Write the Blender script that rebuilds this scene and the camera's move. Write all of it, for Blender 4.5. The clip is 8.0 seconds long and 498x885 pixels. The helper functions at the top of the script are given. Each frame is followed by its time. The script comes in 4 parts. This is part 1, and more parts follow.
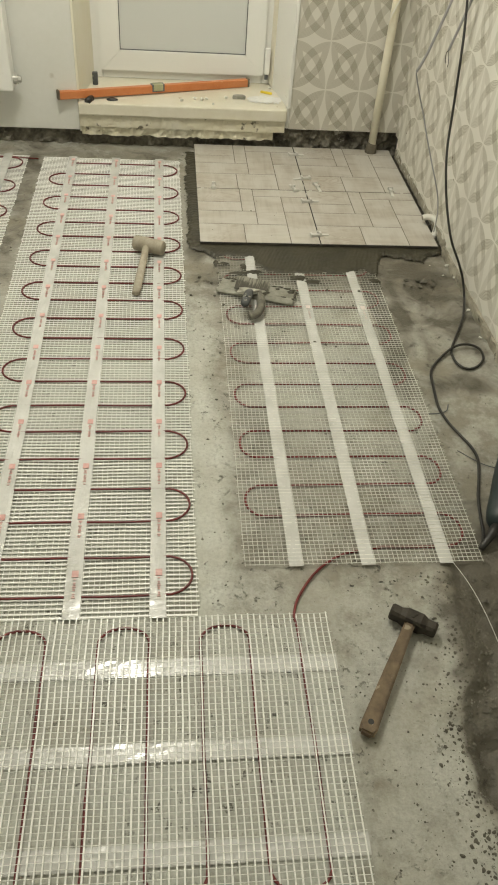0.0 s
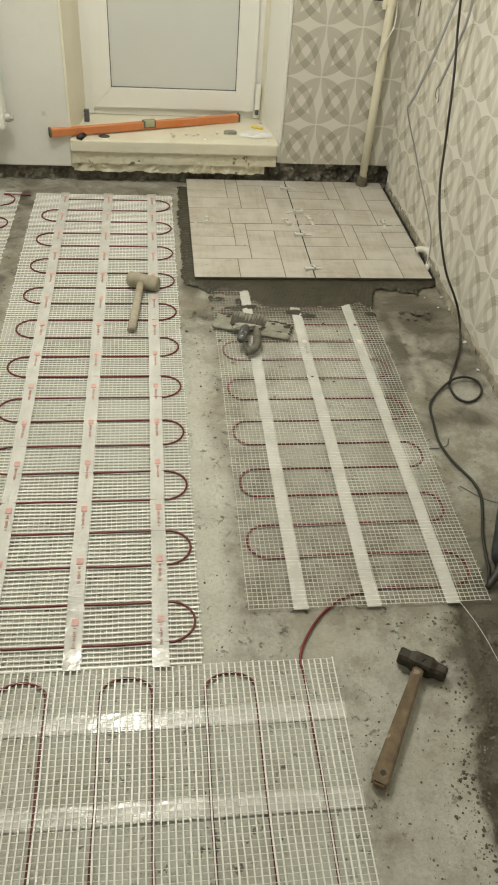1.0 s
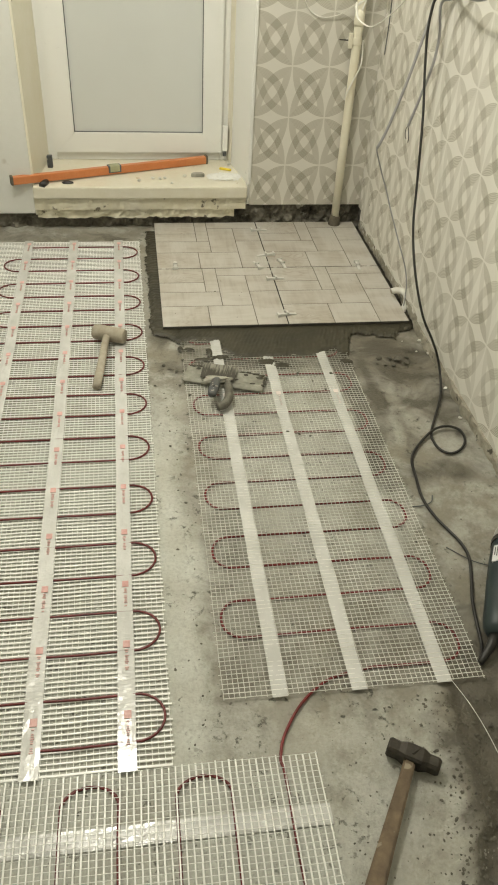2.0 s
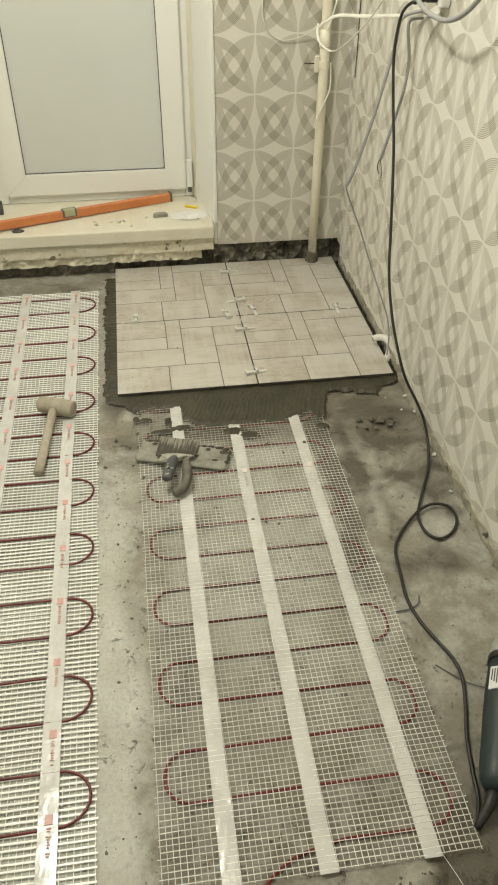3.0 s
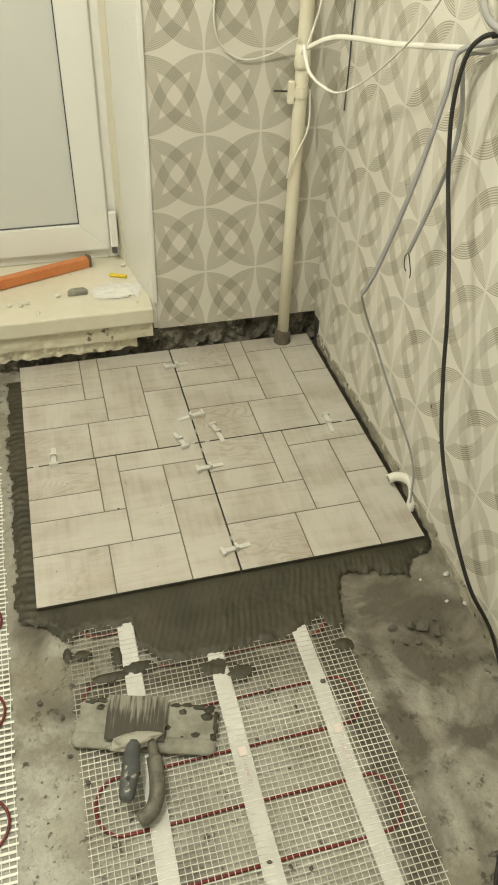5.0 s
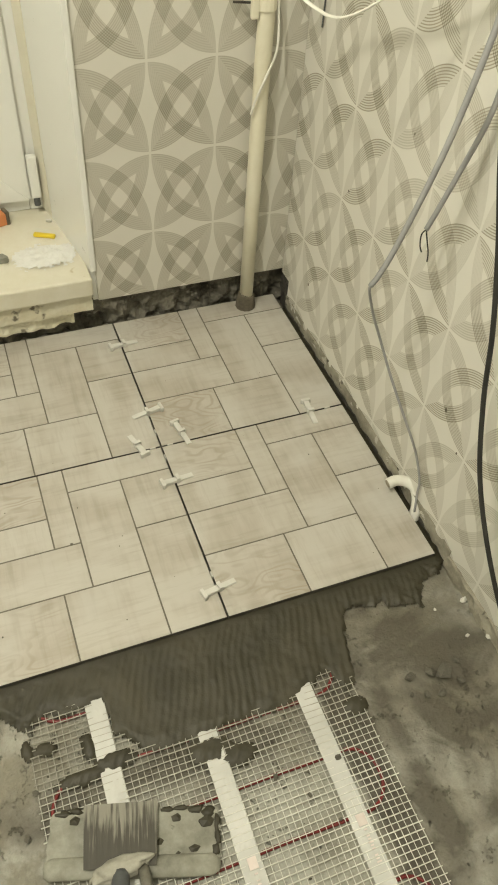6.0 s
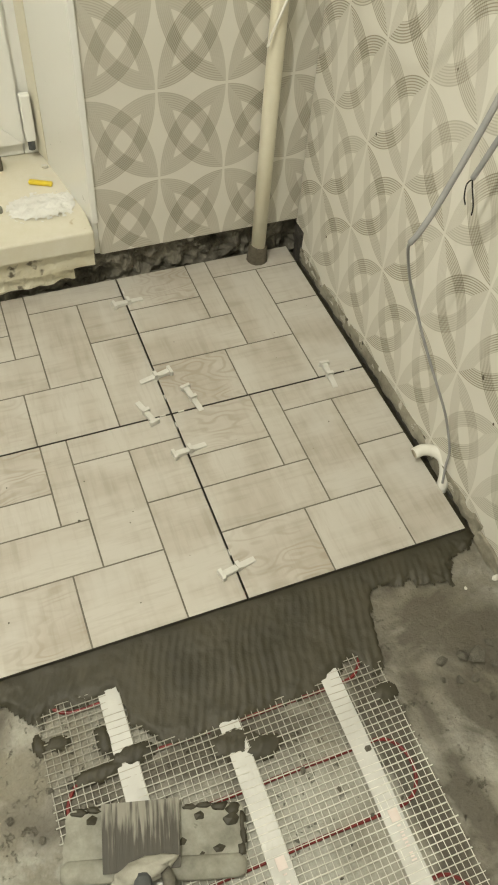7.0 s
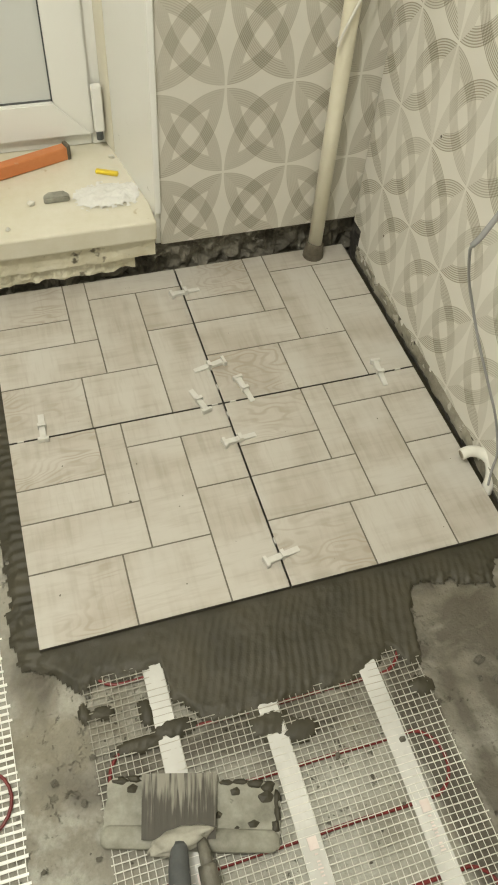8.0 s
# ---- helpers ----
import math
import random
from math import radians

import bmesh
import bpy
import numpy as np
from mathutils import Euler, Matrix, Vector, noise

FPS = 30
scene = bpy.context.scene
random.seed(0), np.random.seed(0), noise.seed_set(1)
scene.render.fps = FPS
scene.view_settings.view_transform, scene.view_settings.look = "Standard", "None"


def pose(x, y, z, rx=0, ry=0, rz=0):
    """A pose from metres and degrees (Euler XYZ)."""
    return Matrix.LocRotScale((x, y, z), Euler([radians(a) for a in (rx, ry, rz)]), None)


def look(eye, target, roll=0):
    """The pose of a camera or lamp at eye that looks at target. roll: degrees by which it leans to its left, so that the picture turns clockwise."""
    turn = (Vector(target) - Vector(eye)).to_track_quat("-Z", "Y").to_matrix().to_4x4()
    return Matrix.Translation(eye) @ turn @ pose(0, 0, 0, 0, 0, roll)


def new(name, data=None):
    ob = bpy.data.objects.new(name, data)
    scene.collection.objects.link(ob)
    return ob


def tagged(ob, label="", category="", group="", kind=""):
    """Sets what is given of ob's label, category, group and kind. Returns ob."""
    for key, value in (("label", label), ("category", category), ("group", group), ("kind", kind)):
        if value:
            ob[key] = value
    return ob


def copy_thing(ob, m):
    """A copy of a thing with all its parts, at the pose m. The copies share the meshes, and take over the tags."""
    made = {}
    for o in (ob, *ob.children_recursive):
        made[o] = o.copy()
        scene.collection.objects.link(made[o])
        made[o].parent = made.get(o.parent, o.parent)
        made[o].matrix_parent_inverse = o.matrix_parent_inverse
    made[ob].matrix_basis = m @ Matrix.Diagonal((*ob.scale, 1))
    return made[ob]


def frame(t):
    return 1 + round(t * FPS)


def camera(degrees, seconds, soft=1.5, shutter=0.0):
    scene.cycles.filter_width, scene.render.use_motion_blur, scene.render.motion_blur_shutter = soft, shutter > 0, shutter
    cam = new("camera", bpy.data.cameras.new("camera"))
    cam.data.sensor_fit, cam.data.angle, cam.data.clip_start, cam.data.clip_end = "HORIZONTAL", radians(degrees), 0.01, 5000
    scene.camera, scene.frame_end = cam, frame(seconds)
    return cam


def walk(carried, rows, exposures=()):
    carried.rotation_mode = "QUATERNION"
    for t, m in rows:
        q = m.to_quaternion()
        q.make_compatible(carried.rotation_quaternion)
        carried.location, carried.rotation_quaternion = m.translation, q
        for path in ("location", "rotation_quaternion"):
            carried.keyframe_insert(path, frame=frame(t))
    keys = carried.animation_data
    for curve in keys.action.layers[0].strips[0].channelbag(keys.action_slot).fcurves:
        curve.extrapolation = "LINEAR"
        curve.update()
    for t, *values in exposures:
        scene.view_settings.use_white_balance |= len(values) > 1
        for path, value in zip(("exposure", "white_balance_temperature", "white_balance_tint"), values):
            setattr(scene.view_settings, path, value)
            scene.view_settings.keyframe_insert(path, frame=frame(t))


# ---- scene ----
cam = camera(36.0, 8.0, soft=1.9)
PATH = [
    (0, (-0.522, -2.823, 1.313), (-0.322, -1.367, -0.043), 5.0),
    (0.5, (-0.533, -2.802, 1.32), (-0.331, -1.328, -0.017), 4.7),
    (1, (-0.542, -2.78, 1.321), (-0.317, -1.283, 0.015), 4.6),
    (1.5, (-0.548, -2.743, 1.326), (-0.285, -1.219, 0.058), 4.2),
    (1.7, (-0.538, -2.716, 1.320), (-0.266, -1.185, 0.063), 4.2),
    (2.8, (-0.326, -2.371, 1.324), (-0.103, -0.825, 0.076), 0.6),
    (3, (-0.31, -2.325, 1.321), (-0.08, -0.774, 0.079), 0.3),
    (3.5, (-0.323, -2.133, 1.292), (-0.026, -0.594, 0.049), 0.3),
    (4, (-0.386, -1.869, 1.295), (0.011, -0.359, 0.046), 1.0),
    (4.5, (-0.347, -1.647, 1.268), (0.082, -0.148, 0.015), 1.8),
    (5, (-0.291, -1.426, 1.283), (0.137, 0.025, -0.026), 2.3),
    (5.2, (-0.281, -1.355, 1.264), (0.155, 0.081, -0.058), 2.8),
    (6.3, (-0.259, -0.977, 1.217), (0.305, 0.179, -0.315), 5.6),
    (6.5, (-0.252, -0.962, 1.196), (0.302, 0.178, -0.351), 5.6),
    (7, (-0.274, -0.939, 1.182), (0.259, 0.177, -0.389), 5.7),
    (7.5, (-0.297, -0.937, 1.191), (0.179, 0.189, -0.392), 5.1),
    (8, (-0.309, -0.955, 1.198), (0.135, 0.184, -0.385), 5.4),
]
walk(cam, [(t, look(eye, target, roll)) for t, eye, target, roll in PATH], [(0, -0.13, 6500, 10), (1.7, -0.11, 6500, 10), (2.8, -0.06, 6600, 9), (4, -0.05, 6650, 8.5), (5.2, -0.04, 6850, 6.5), (6.5, -0.02, 6700, 8), (8, -0.01, 6450, 10)])

# ---- light ----
world = bpy.data.worlds.new("room_air")
scene.world = world
world.use_nodes = True
world.node_tree.nodes["Background"].inputs[0].default_value = (0.02, 0.022, 0.03, 1)
world.node_tree.nodes["Background"].inputs[1].default_value = 0.3
LAMP = (-0.78, -0.72, 2.32)
bulb = bpy.data.lights.new("ceiling_bulb", "POINT")
bulb.energy, bulb.color, bulb.shadow_soft_size = 77, (0.98, 0.955, 0.85), 0.07
new("ceiling_bulb", bulb).location = LAMP


# ---- material helpers ----
def node(nt, kind, ins=(), **props):
    n = nt.nodes.new(kind)
    for k, v in props.items():
        setattr(n, k, v)
    for i, v in dict(ins).items():
        if isinstance(v, bpy.types.NodeSocket):
            nt.links.new(v, n.inputs[i])
        else:
            n.inputs[i].default_value = v
    return n


def calc(nt, op, a, b=0.0, c=0.0):
    return node(nt, "ShaderNodeMath", {0: a, 1: b, 2: c}, operation=op).outputs[0]


def blend(nt, fac, a, b, mode="MIX"):
    n = node(nt, "ShaderNodeMix", data_type="RGBA", blend_type=mode)
    for i, v in ((0, fac), (6, a), (7, b)):
        if isinstance(v, bpy.types.NodeSocket):
            nt.links.new(v, n.inputs[i])
        elif i == 0:
            n.inputs[0].default_value = v
        else:
            n.inputs[i].default_value = (*v, 1)
    return n.outputs[2]


def ramp(nt, fac, lo, hi):
    return node(nt, "ShaderNodeMapRange", {0: fac, 1: lo, 2: hi, 3: 0.0, 4: 1.0}, clamp=True).outputs[0]


def noisy(nt, where, scale, detail=4.0, rough=0.6, seed=0.0):
    n = node(nt, "ShaderNodeTexNoise", {"Vector": where, "Scale": scale, "Detail": detail, "Roughness": rough, "W": seed}, noise_dimensions="4D")
    return n.outputs[0]


def blank(name):
    m = bpy.data.materials.new(name)
    m.use_nodes = True
    nt = m.node_tree
    return m, nt, nt.nodes["Principled BSDF"], node(nt, "ShaderNodeTexCoord").outputs["Object"]


def finish(nt, bsdf, colour, rough, height=None, depth=0.001, strength=0.6):
    nt.links.new(colour, bsdf.inputs["Base Color"])
    if isinstance(rough, bpy.types.NodeSocket):
        nt.links.new(rough, bsdf.inputs["Roughness"])
    else:
        bsdf.inputs["Roughness"].default_value = rough
    if height is not None and depth > 0:
        b = node(nt, "ShaderNodeBump", {"Strength": strength, "Distance": depth, "Height": height})
        nt.links.new(b.outputs[0], bsdf.inputs["Normal"])


def surface(name, a, b, big=4.0, fine=60.0, rough=(0.5, 0.7), bump=0.0006, metal=0.0, spots=None, spot_size=30.0, spot_at=0.68, each=False):
    """Two tones mixed at two scales, with optional specks."""
    m, nt, bsdf, co = blank(name)
    if each:
        info = node(nt, "ShaderNodeObjectInfo").outputs["Random"]
        co = node(nt, "ShaderNodeVectorMath", {0: co, 1: node(nt, "ShaderNodeCombineXYZ", {0: calc(nt, "MULTIPLY", info, 7.0), 1: info, 2: 0.0}).outputs[0]}, operation="ADD").outputs[0]
    large, small = noisy(nt, co, big), noisy(nt, co, fine, 6.0, 0.7, 3.0)
    f = ramp(nt, calc(nt, "ADD", calc(nt, "MULTIPLY", large, 0.65), calc(nt, "MULTIPLY", small, 0.35)), 0.36, 0.64)
    col = blend(nt, f, a, b)
    if spots:
        s = ramp(nt, noisy(nt, co, spot_size, 3.0, 0.5, 9.0), spot_at, spot_at + 0.05)
        col = blend(nt, s, col, spots)
    bsdf.inputs["Metallic"].default_value = metal
    finish(nt, bsdf, col, node(nt, "ShaderNodeMapRange", {0: small, 3: rough[0], 4: rough[1]}).outputs[0], small, bump)
    return m


# ---- materials ----
def concrete_floor():
    m, nt, bsdf, co = blank("rough_screed")
    damp_shade = node(nt, "ShaderNodeAttribute", attribute_name="damp_shade").outputs["Fac"]
    large, mid, small = noisy(nt, co, 2.6, 5.0, 0.6), noisy(nt, co, 13.0, 5.0, 0.65, 2.0), noisy(nt, co, 110.0, 5.0, 0.7, 5.0)
    dust = node(nt, "ShaderNodeAttribute", attribute_name="dust").outputs["Fac"]
    col = blend(nt, ramp(nt, large, 0.42, 0.58), (0.22, 0.204, 0.16), (0.335, 0.322, 0.275))
    col = blend(nt, ramp(nt, mid, 0.46, 0.62), col, (0.40, 0.39, 0.34))
    col = blend(nt, calc(nt, "MULTIPLY", dust, ramp(nt, calc(nt, "ADD", mid, calc(nt, "MULTIPLY", dust, 0.2)), 0.40, 0.60)), col, (0.56, 0.568, 0.51))
    col = blend(nt, calc(nt, "MULTIPLY", ramp(nt, small, 0.45, 0.75), 0.35), col, (0.13, 0.123, 0.097))
    ochre = ramp(nt, noisy(nt, co, 5.0, 4.0, 0.6, 14.0), 0.44, 0.62)
    col = blend(nt, calc(nt, "MULTIPLY", ochre, 0.32), col, (0.27, 0.24, 0.165))
    flakes = calc(nt, "MULTIPLY", ramp(nt, noisy(nt, co, 38.0, 5.0, 0.78, 17.0), 0.58, 0.615), ramp(nt, noisy(nt, co, 5.0, 3.0, 0.6, 19.0), 0.43, 0.56))
    col = blend(nt, calc(nt, "MULTIPLY", flakes, 0.72), col, (0.085, 0.08, 0.062))
    swirl = node(nt, "ShaderNodeTexNoise", {"Vector": co, "Scale": 6.5, "Detail": 4.0, "Roughness": 0.55, "Distortion": 1.4}).outputs[0]
    uneven = calc(nt, "ADD", calc(nt, "MULTIPLY", calc(nt, "SUBTRACT", mid, 0.5), 1.3), calc(nt, "MULTIPLY", calc(nt, "SUBTRACT", swirl, 0.5), 2.6))
    # this mask carries real damp and the shade painted into the screed
    wet = ramp(nt, calc(nt, "ADD", damp_shade, calc(nt, "MULTIPLY", uneven, ramp(nt, damp_shade, 0.02, 0.4))), 0.22, 0.92)
    col = blend(nt, calc(nt, "MULTIPLY", wet, 0.90), col, (0.080, 0.069, 0.048))
    pits = ramp(nt, noisy(nt, co, 46.0, 2.0, 0.5, 11.0), 0.70, 0.74)
    col = blend(nt, calc(nt, "MULTIPLY", pits, 0.75), col, (0.05, 0.047, 0.037))
    h = calc(nt, "SUBTRACT", calc(nt, "ADD", calc(nt, "MULTIPLY", mid, 1.2), calc(nt, "MULTIPLY", small, 0.35)), calc(nt, "ADD", calc(nt, "MULTIPLY", pits, 0.5), calc(nt, "MULTIPLY", flakes, 0.35)))
    finish(nt, bsdf, col, calc(nt, "SUBTRACT", 0.72, calc(nt, "MULTIPLY", wet, 0.28)), h, 0.008, 0.9)
    return m


def wallpaper(name, axis, p0, z0, soft_band, line_band, flat, pale, px=0.141, pz=0.184):
    """Bands of fine lines that bow from corner to corner of every cell and cross in its middle. The ink's sheen is
    painted in: lines darken where an arc runs level, between the limits in flat.
    """
    m, nt, bsdf, co = blank(name)
    sep = node(nt, "ShaderNodeSeparateXYZ", {0: co}).outputs
    across = calc(nt, "DIVIDE", calc(nt, "SUBTRACT", sep[axis], p0 - 30 * px), px)
    along = calc(nt, "DIVIDE", calc(nt, "SUBTRACT", sep[2], z0 - 30 * pz), pz)
    u, v = calc(nt, "SUBTRACT", calc(nt, "FRACT", across), 0.5), calc(nt, "SUBTRACT", calc(nt, "FRACT", along), 0.5)
    cell_u, cell_v = calc(nt, "FLOOR", across), calc(nt, "FLOOR", along)
    rim = calc(nt, "SUBTRACT", 0.5, calc(nt, "MAXIMUM", calc(nt, "ABSOLUTE", u), calc(nt, "ABSOLUTE", v)))
    seam = ramp(nt, rim, 0.010, 0.020)
    col = blend(nt, ramp(nt, noisy(nt, co, 3.0), 0.3, 0.7), tuple(c - 0.03 for c in pale), tuple(c + 0.03 for c in pale))
    total = calc(nt, "MULTIPLY", calc(nt, "ADD", u, v), 0.70711)
    gap = calc(nt, "MULTIPLY", calc(nt, "SUBTRACT", u, v), 0.70711)
    raised = None
    for which, (a, b0) in enumerate(((total, gap), (gap, total))):
        b = calc(nt, "ABSOLUTE", b0)
        side = calc(nt, "SIGN", b0)
        lift = calc(nt, "ADD", b, 0.70711)
        r = calc(nt, "SQRT", calc(nt, "ADD", calc(nt, "MULTIPLY", a, a), calc(nt, "MULTIPLY", lift, lift)))
        band = calc(nt, "MULTIPLY", seam, calc(nt, "MULTIPLY", ramp(nt, r, 0.806, 0.812), calc(nt, "SUBTRACT", 1.0, ramp(nt, r, 0.982, 0.988))))
        lines = ramp(nt, calc(nt, "SINE", calc(nt, "MULTIPLY", r, 2 * math.pi / 0.0243)), -0.1, 0.7)
        chance = node(nt, "ShaderNodeTexWhiteNoise", {0: node(nt, "ShaderNodeCombineXYZ", {0: cell_u, 1: cell_v, 2: calc(nt, "ADD", side, 5.0 * which)}).outputs[0]}).outputs[0]
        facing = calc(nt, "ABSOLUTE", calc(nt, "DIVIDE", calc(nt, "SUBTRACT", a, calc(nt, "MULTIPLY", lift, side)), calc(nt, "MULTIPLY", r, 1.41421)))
        # painted sheen: lines show dark only on the level runs of each arc
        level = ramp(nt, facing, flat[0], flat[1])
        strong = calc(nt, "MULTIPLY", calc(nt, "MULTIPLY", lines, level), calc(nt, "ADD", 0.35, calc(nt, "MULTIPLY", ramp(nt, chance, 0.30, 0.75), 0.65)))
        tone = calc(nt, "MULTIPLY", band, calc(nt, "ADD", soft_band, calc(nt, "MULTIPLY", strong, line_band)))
        col = blend(nt, tone, col, (0.50, 0.475, 0.405), "MULTIPLY")
        relief = calc(nt, "MULTIPLY", band, lines)
        raised = relief if raised is None else calc(nt, "ADD", raised, relief)
    grime = ramp(nt, noisy(nt, co, 7.0, 6.0, 0.7, 4.0), 0.60, 0.78)
    col = blend(nt, calc(nt, "MULTIPLY", grime, 0.16), col, (0.45, 0.41, 0.32))
    finish(nt, bsdf, col, 0.55, calc(nt, "ADD", raised, calc(nt, "MULTIPLY", noisy(nt, co, 240.0), 0.6)), 0.0005, 0.45)
    return m


def tile_face(name, rings):
    """Pale limed oak print: cloudy brown bands and saw marks, with wavy growth rings in some panels."""
    m, nt, bsdf, co = blank(name)
    info = node(nt, "ShaderNodeObjectInfo").outputs["Random"]
    turn = calc(nt, "GREATER_THAN", calc(nt, "FRACT", calc(nt, "MULTIPLY", info, 37.0)), 0.5)
    sep = node(nt, "ShaderNodeSeparateXYZ", {0: co}).outputs
    shift = calc(nt, "MULTIPLY", info, 60.0)

    def stretched(x, y):
        return node(nt, "ShaderNodeCombineXYZ", {0: calc(nt, "MULTIPLY", sep[0], x), 1: calc(nt, "MULTIPLY", sep[1], y), 2: shift}).outputs[0]

    def either(p, q):
        return node(nt, "ShaderNodeMix", {0: turn, 4: p, 5: q}, data_type="VECTOR").outputs[1]

    way = either(stretched(3.0, 9.0), stretched(9.0, 3.0))
    cross = either(stretched(70.0, 6.0), stretched(6.0, 70.0))
    cloud = noisy(nt, way, 1.6, 3.0, 0.55)
    saw = noisy(nt, cross, 1.0, 3.0, 0.6, 4.0)
    fine = noisy(nt, either(stretched(14.0, 160.0), stretched(160.0, 14.0)), 1.0, 4.0, 0.65, 7.0)
    col = blend(nt, ramp(nt, cloud, 0.42, 0.74), (0.525, 0.501, 0.448), (0.405, 0.364, 0.302))
    col = blend(nt, calc(nt, "MULTIPLY", calc(nt, "MULTIPLY", ramp(nt, saw, 0.46, 0.64), ramp(nt, cloud, 0.36, 0.60)), 0.52), col, (0.335, 0.297, 0.238))
    col = blend(nt, calc(nt, "MULTIPLY", ramp(nt, fine, 0.50, 0.70), 0.40), col, (0.37, 0.332, 0.275))
    col = blend(nt, calc(nt, "MULTIPLY", ramp(nt, noisy(nt, stretched(8.0, 8.0), 1.2, 3.0, 0.5, 6.0), 0.52, 0.72), 0.60), col, (0.56, 0.545, 0.50))
    if rings:
        slow = noisy(nt, stretched(9.0, 22.0), 0.75, 1.6, 0.5, 2.0)
        wave = ramp(nt, calc(nt, "SINE", calc(nt, "MULTIPLY", slow, 105.0)), -0.1, 0.9)
        patch = ramp(nt, noisy(nt, stretched(8.0, 8.0), 1.0, 2.0, 0.5, 3.0), 0.44, 0.58)
        col = blend(nt, calc(nt, "MULTIPLY", calc(nt, "MULTIPLY", wave, patch), 0.50), col, (0.315, 0.262, 0.195))
        col = blend(nt, calc(nt, "MULTIPLY", patch, 0.20), col, (0.37, 0.318, 0.25))
    finish(nt, bsdf, col, node(nt, "ShaderNodeMapRange", {0: cloud, 3: 0.28, 4: 0.42}).outputs[0], fine, 0.0003, 0.35)
    return m


def tape(name, alpha, wrinkle, depth, gloss):
    m, nt, bsdf, co = blank(name)
    large, small = noisy(nt, co, 13.0, 3.0, 0.55), noisy(nt, co, wrinkle, 3.0, 0.6, 3.0)
    col = blend(nt, ramp(nt, large, 0.35, 0.65), (0.66, 0.66, 0.62), (0.80, 0.80, 0.765))
    bsdf.inputs["Alpha"].default_value = alpha
    bsdf.inputs["Coat Weight"].default_value, bsdf.inputs["Coat Roughness"].default_value = 1.0, 0.14
    finish(nt, bsdf, col, node(nt, "ShaderNodeMapRange", {0: large, 3: gloss, 4: gloss + 0.22}).outputs[0], calc(nt, "ADD", calc(nt, "MULTIPLY", large, 2.0), small), depth, 0.8)
    return m


def wet_mortar():
    m, nt, bsdf, co = blank("wet_tile_mortar")
    large, small = noisy(nt, co, 9.0, 5.0, 0.6), noisy(nt, co, 90.0, 5.0, 0.7, 2.0)
    col = blend(nt, ramp(nt, large, 0.35, 0.65), (0.033, 0.0295, 0.0165), (0.056, 0.049, 0.029))
    col = blend(nt, calc(nt, "MULTIPLY", ramp(nt, small, 0.45, 0.7), 0.4), col, (0.050, 0.045, 0.028))
    finish(nt, bsdf, col, 0.55, calc(nt, "ADD", large, calc(nt, "MULTIPLY", small, 0.5)), 0.003, 0.6)
    return m


def caked_thread():
    """Glass-fibre thread that mortar has smeared over, most of all beside the wet bed."""
    m, nt, bsdf, co = blank("mortar_dulled_thread")
    patch, grain = noisy(nt, co, 8.0, 4.0, 0.6), noisy(nt, co, 90.0, 4.0, 0.6, 3.0)
    smear = ramp(nt, calc(nt, "ADD", node(nt, "ShaderNodeSeparateXYZ", {0: co}).outputs[1], calc(nt, "MULTIPLY", calc(nt, "SUBTRACT", patch, 0.5), 0.45)), -0.74, -0.60)
    col = blend(nt, ramp(nt, patch, 0.38, 0.60), (0.56, 0.55, 0.485), (0.80, 0.795, 0.735))
    col = blend(nt, calc(nt, "MULTIPLY", smear, 0.75), col, (0.21, 0.195, 0.15))
    col = blend(nt, calc(nt, "MULTIPLY", ramp(nt, grain, 0.52, 0.68), 0.35), col, (0.36, 0.345, 0.28))
    finish(nt, bsdf, col, 0.45)
    return m


def door_panel():
    m, nt, bsdf, co = blank("matt_sandwich_panel")
    col = blend(nt, ramp(nt, noisy(nt, co, 1.6, 3.0), 0.35, 0.65), (0.60, 0.615, 0.585), (0.64, 0.655, 0.63))
    finish(nt, bsdf, col, 0.32, noisy(nt, co, 200.0), 0.0002, 0.2)
    return m


FLOOR, MORTAR, PANEL = concrete_floor(), wet_mortar(), door_panel()
TAPE, FILM = tape("white_mounting_tape", 0.76, 30.0, 0.0026, 0.10), tape("wrinkled_clear_tape", 0.74, 48.0, 0.008, 0.04)
TILE, TILE_RINGS = tile_face("limed_oak_glaze", False), tile_face("limed_oak_glaze_with_rings", True)
# one paper, two copies: the long wall's sheen is in its paler, harder-lined colours
PAPER_N, PAPER_E = wallpaper("wallpaper_beside_door", 0, 0.1105, 0.263, 0.40, 0.34, (0.10, 0.60), (0.685, 0.665, 0.595)), wallpaper("wallpaper_long_wall_sheen", 1, 0.040, 0.429, 0.25, 0.95, (0.50, 0.78), (0.745, 0.725, 0.655))
PAINT = surface("white_wall_paint", (0.66, 0.66, 0.605), (0.72, 0.72, 0.675), 2.5, 40, (0.35, 0.5), 0.0008, spots=(0.52, 0.50, 0.43), spot_size=9, spot_at=0.66)
CEIL = surface("ceiling_whitewash", (0.72, 0.70, 0.66), (0.78, 0.77, 0.73), 2.0, 50, (0.7, 0.8))
REVEAL = surface("cream_reveal_plaster", (0.74, 0.70, 0.55), (0.80, 0.77, 0.66), 5.0, 40, (0.4, 0.55), 0.0006)
PVC = surface("white_pvc", (0.79, 0.79, 0.745), (0.81, 0.81, 0.77), 2.0, 30, (0.26, 0.30), 0.0)
SILL = surface("yellowed_sill_paint", (0.64, 0.60, 0.46), (0.73, 0.70, 0.595), 5.0, 45, (0.35, 0.5), 0.0008, spots=(0.50, 0.43, 0.27), spot_size=22, spot_at=0.67)
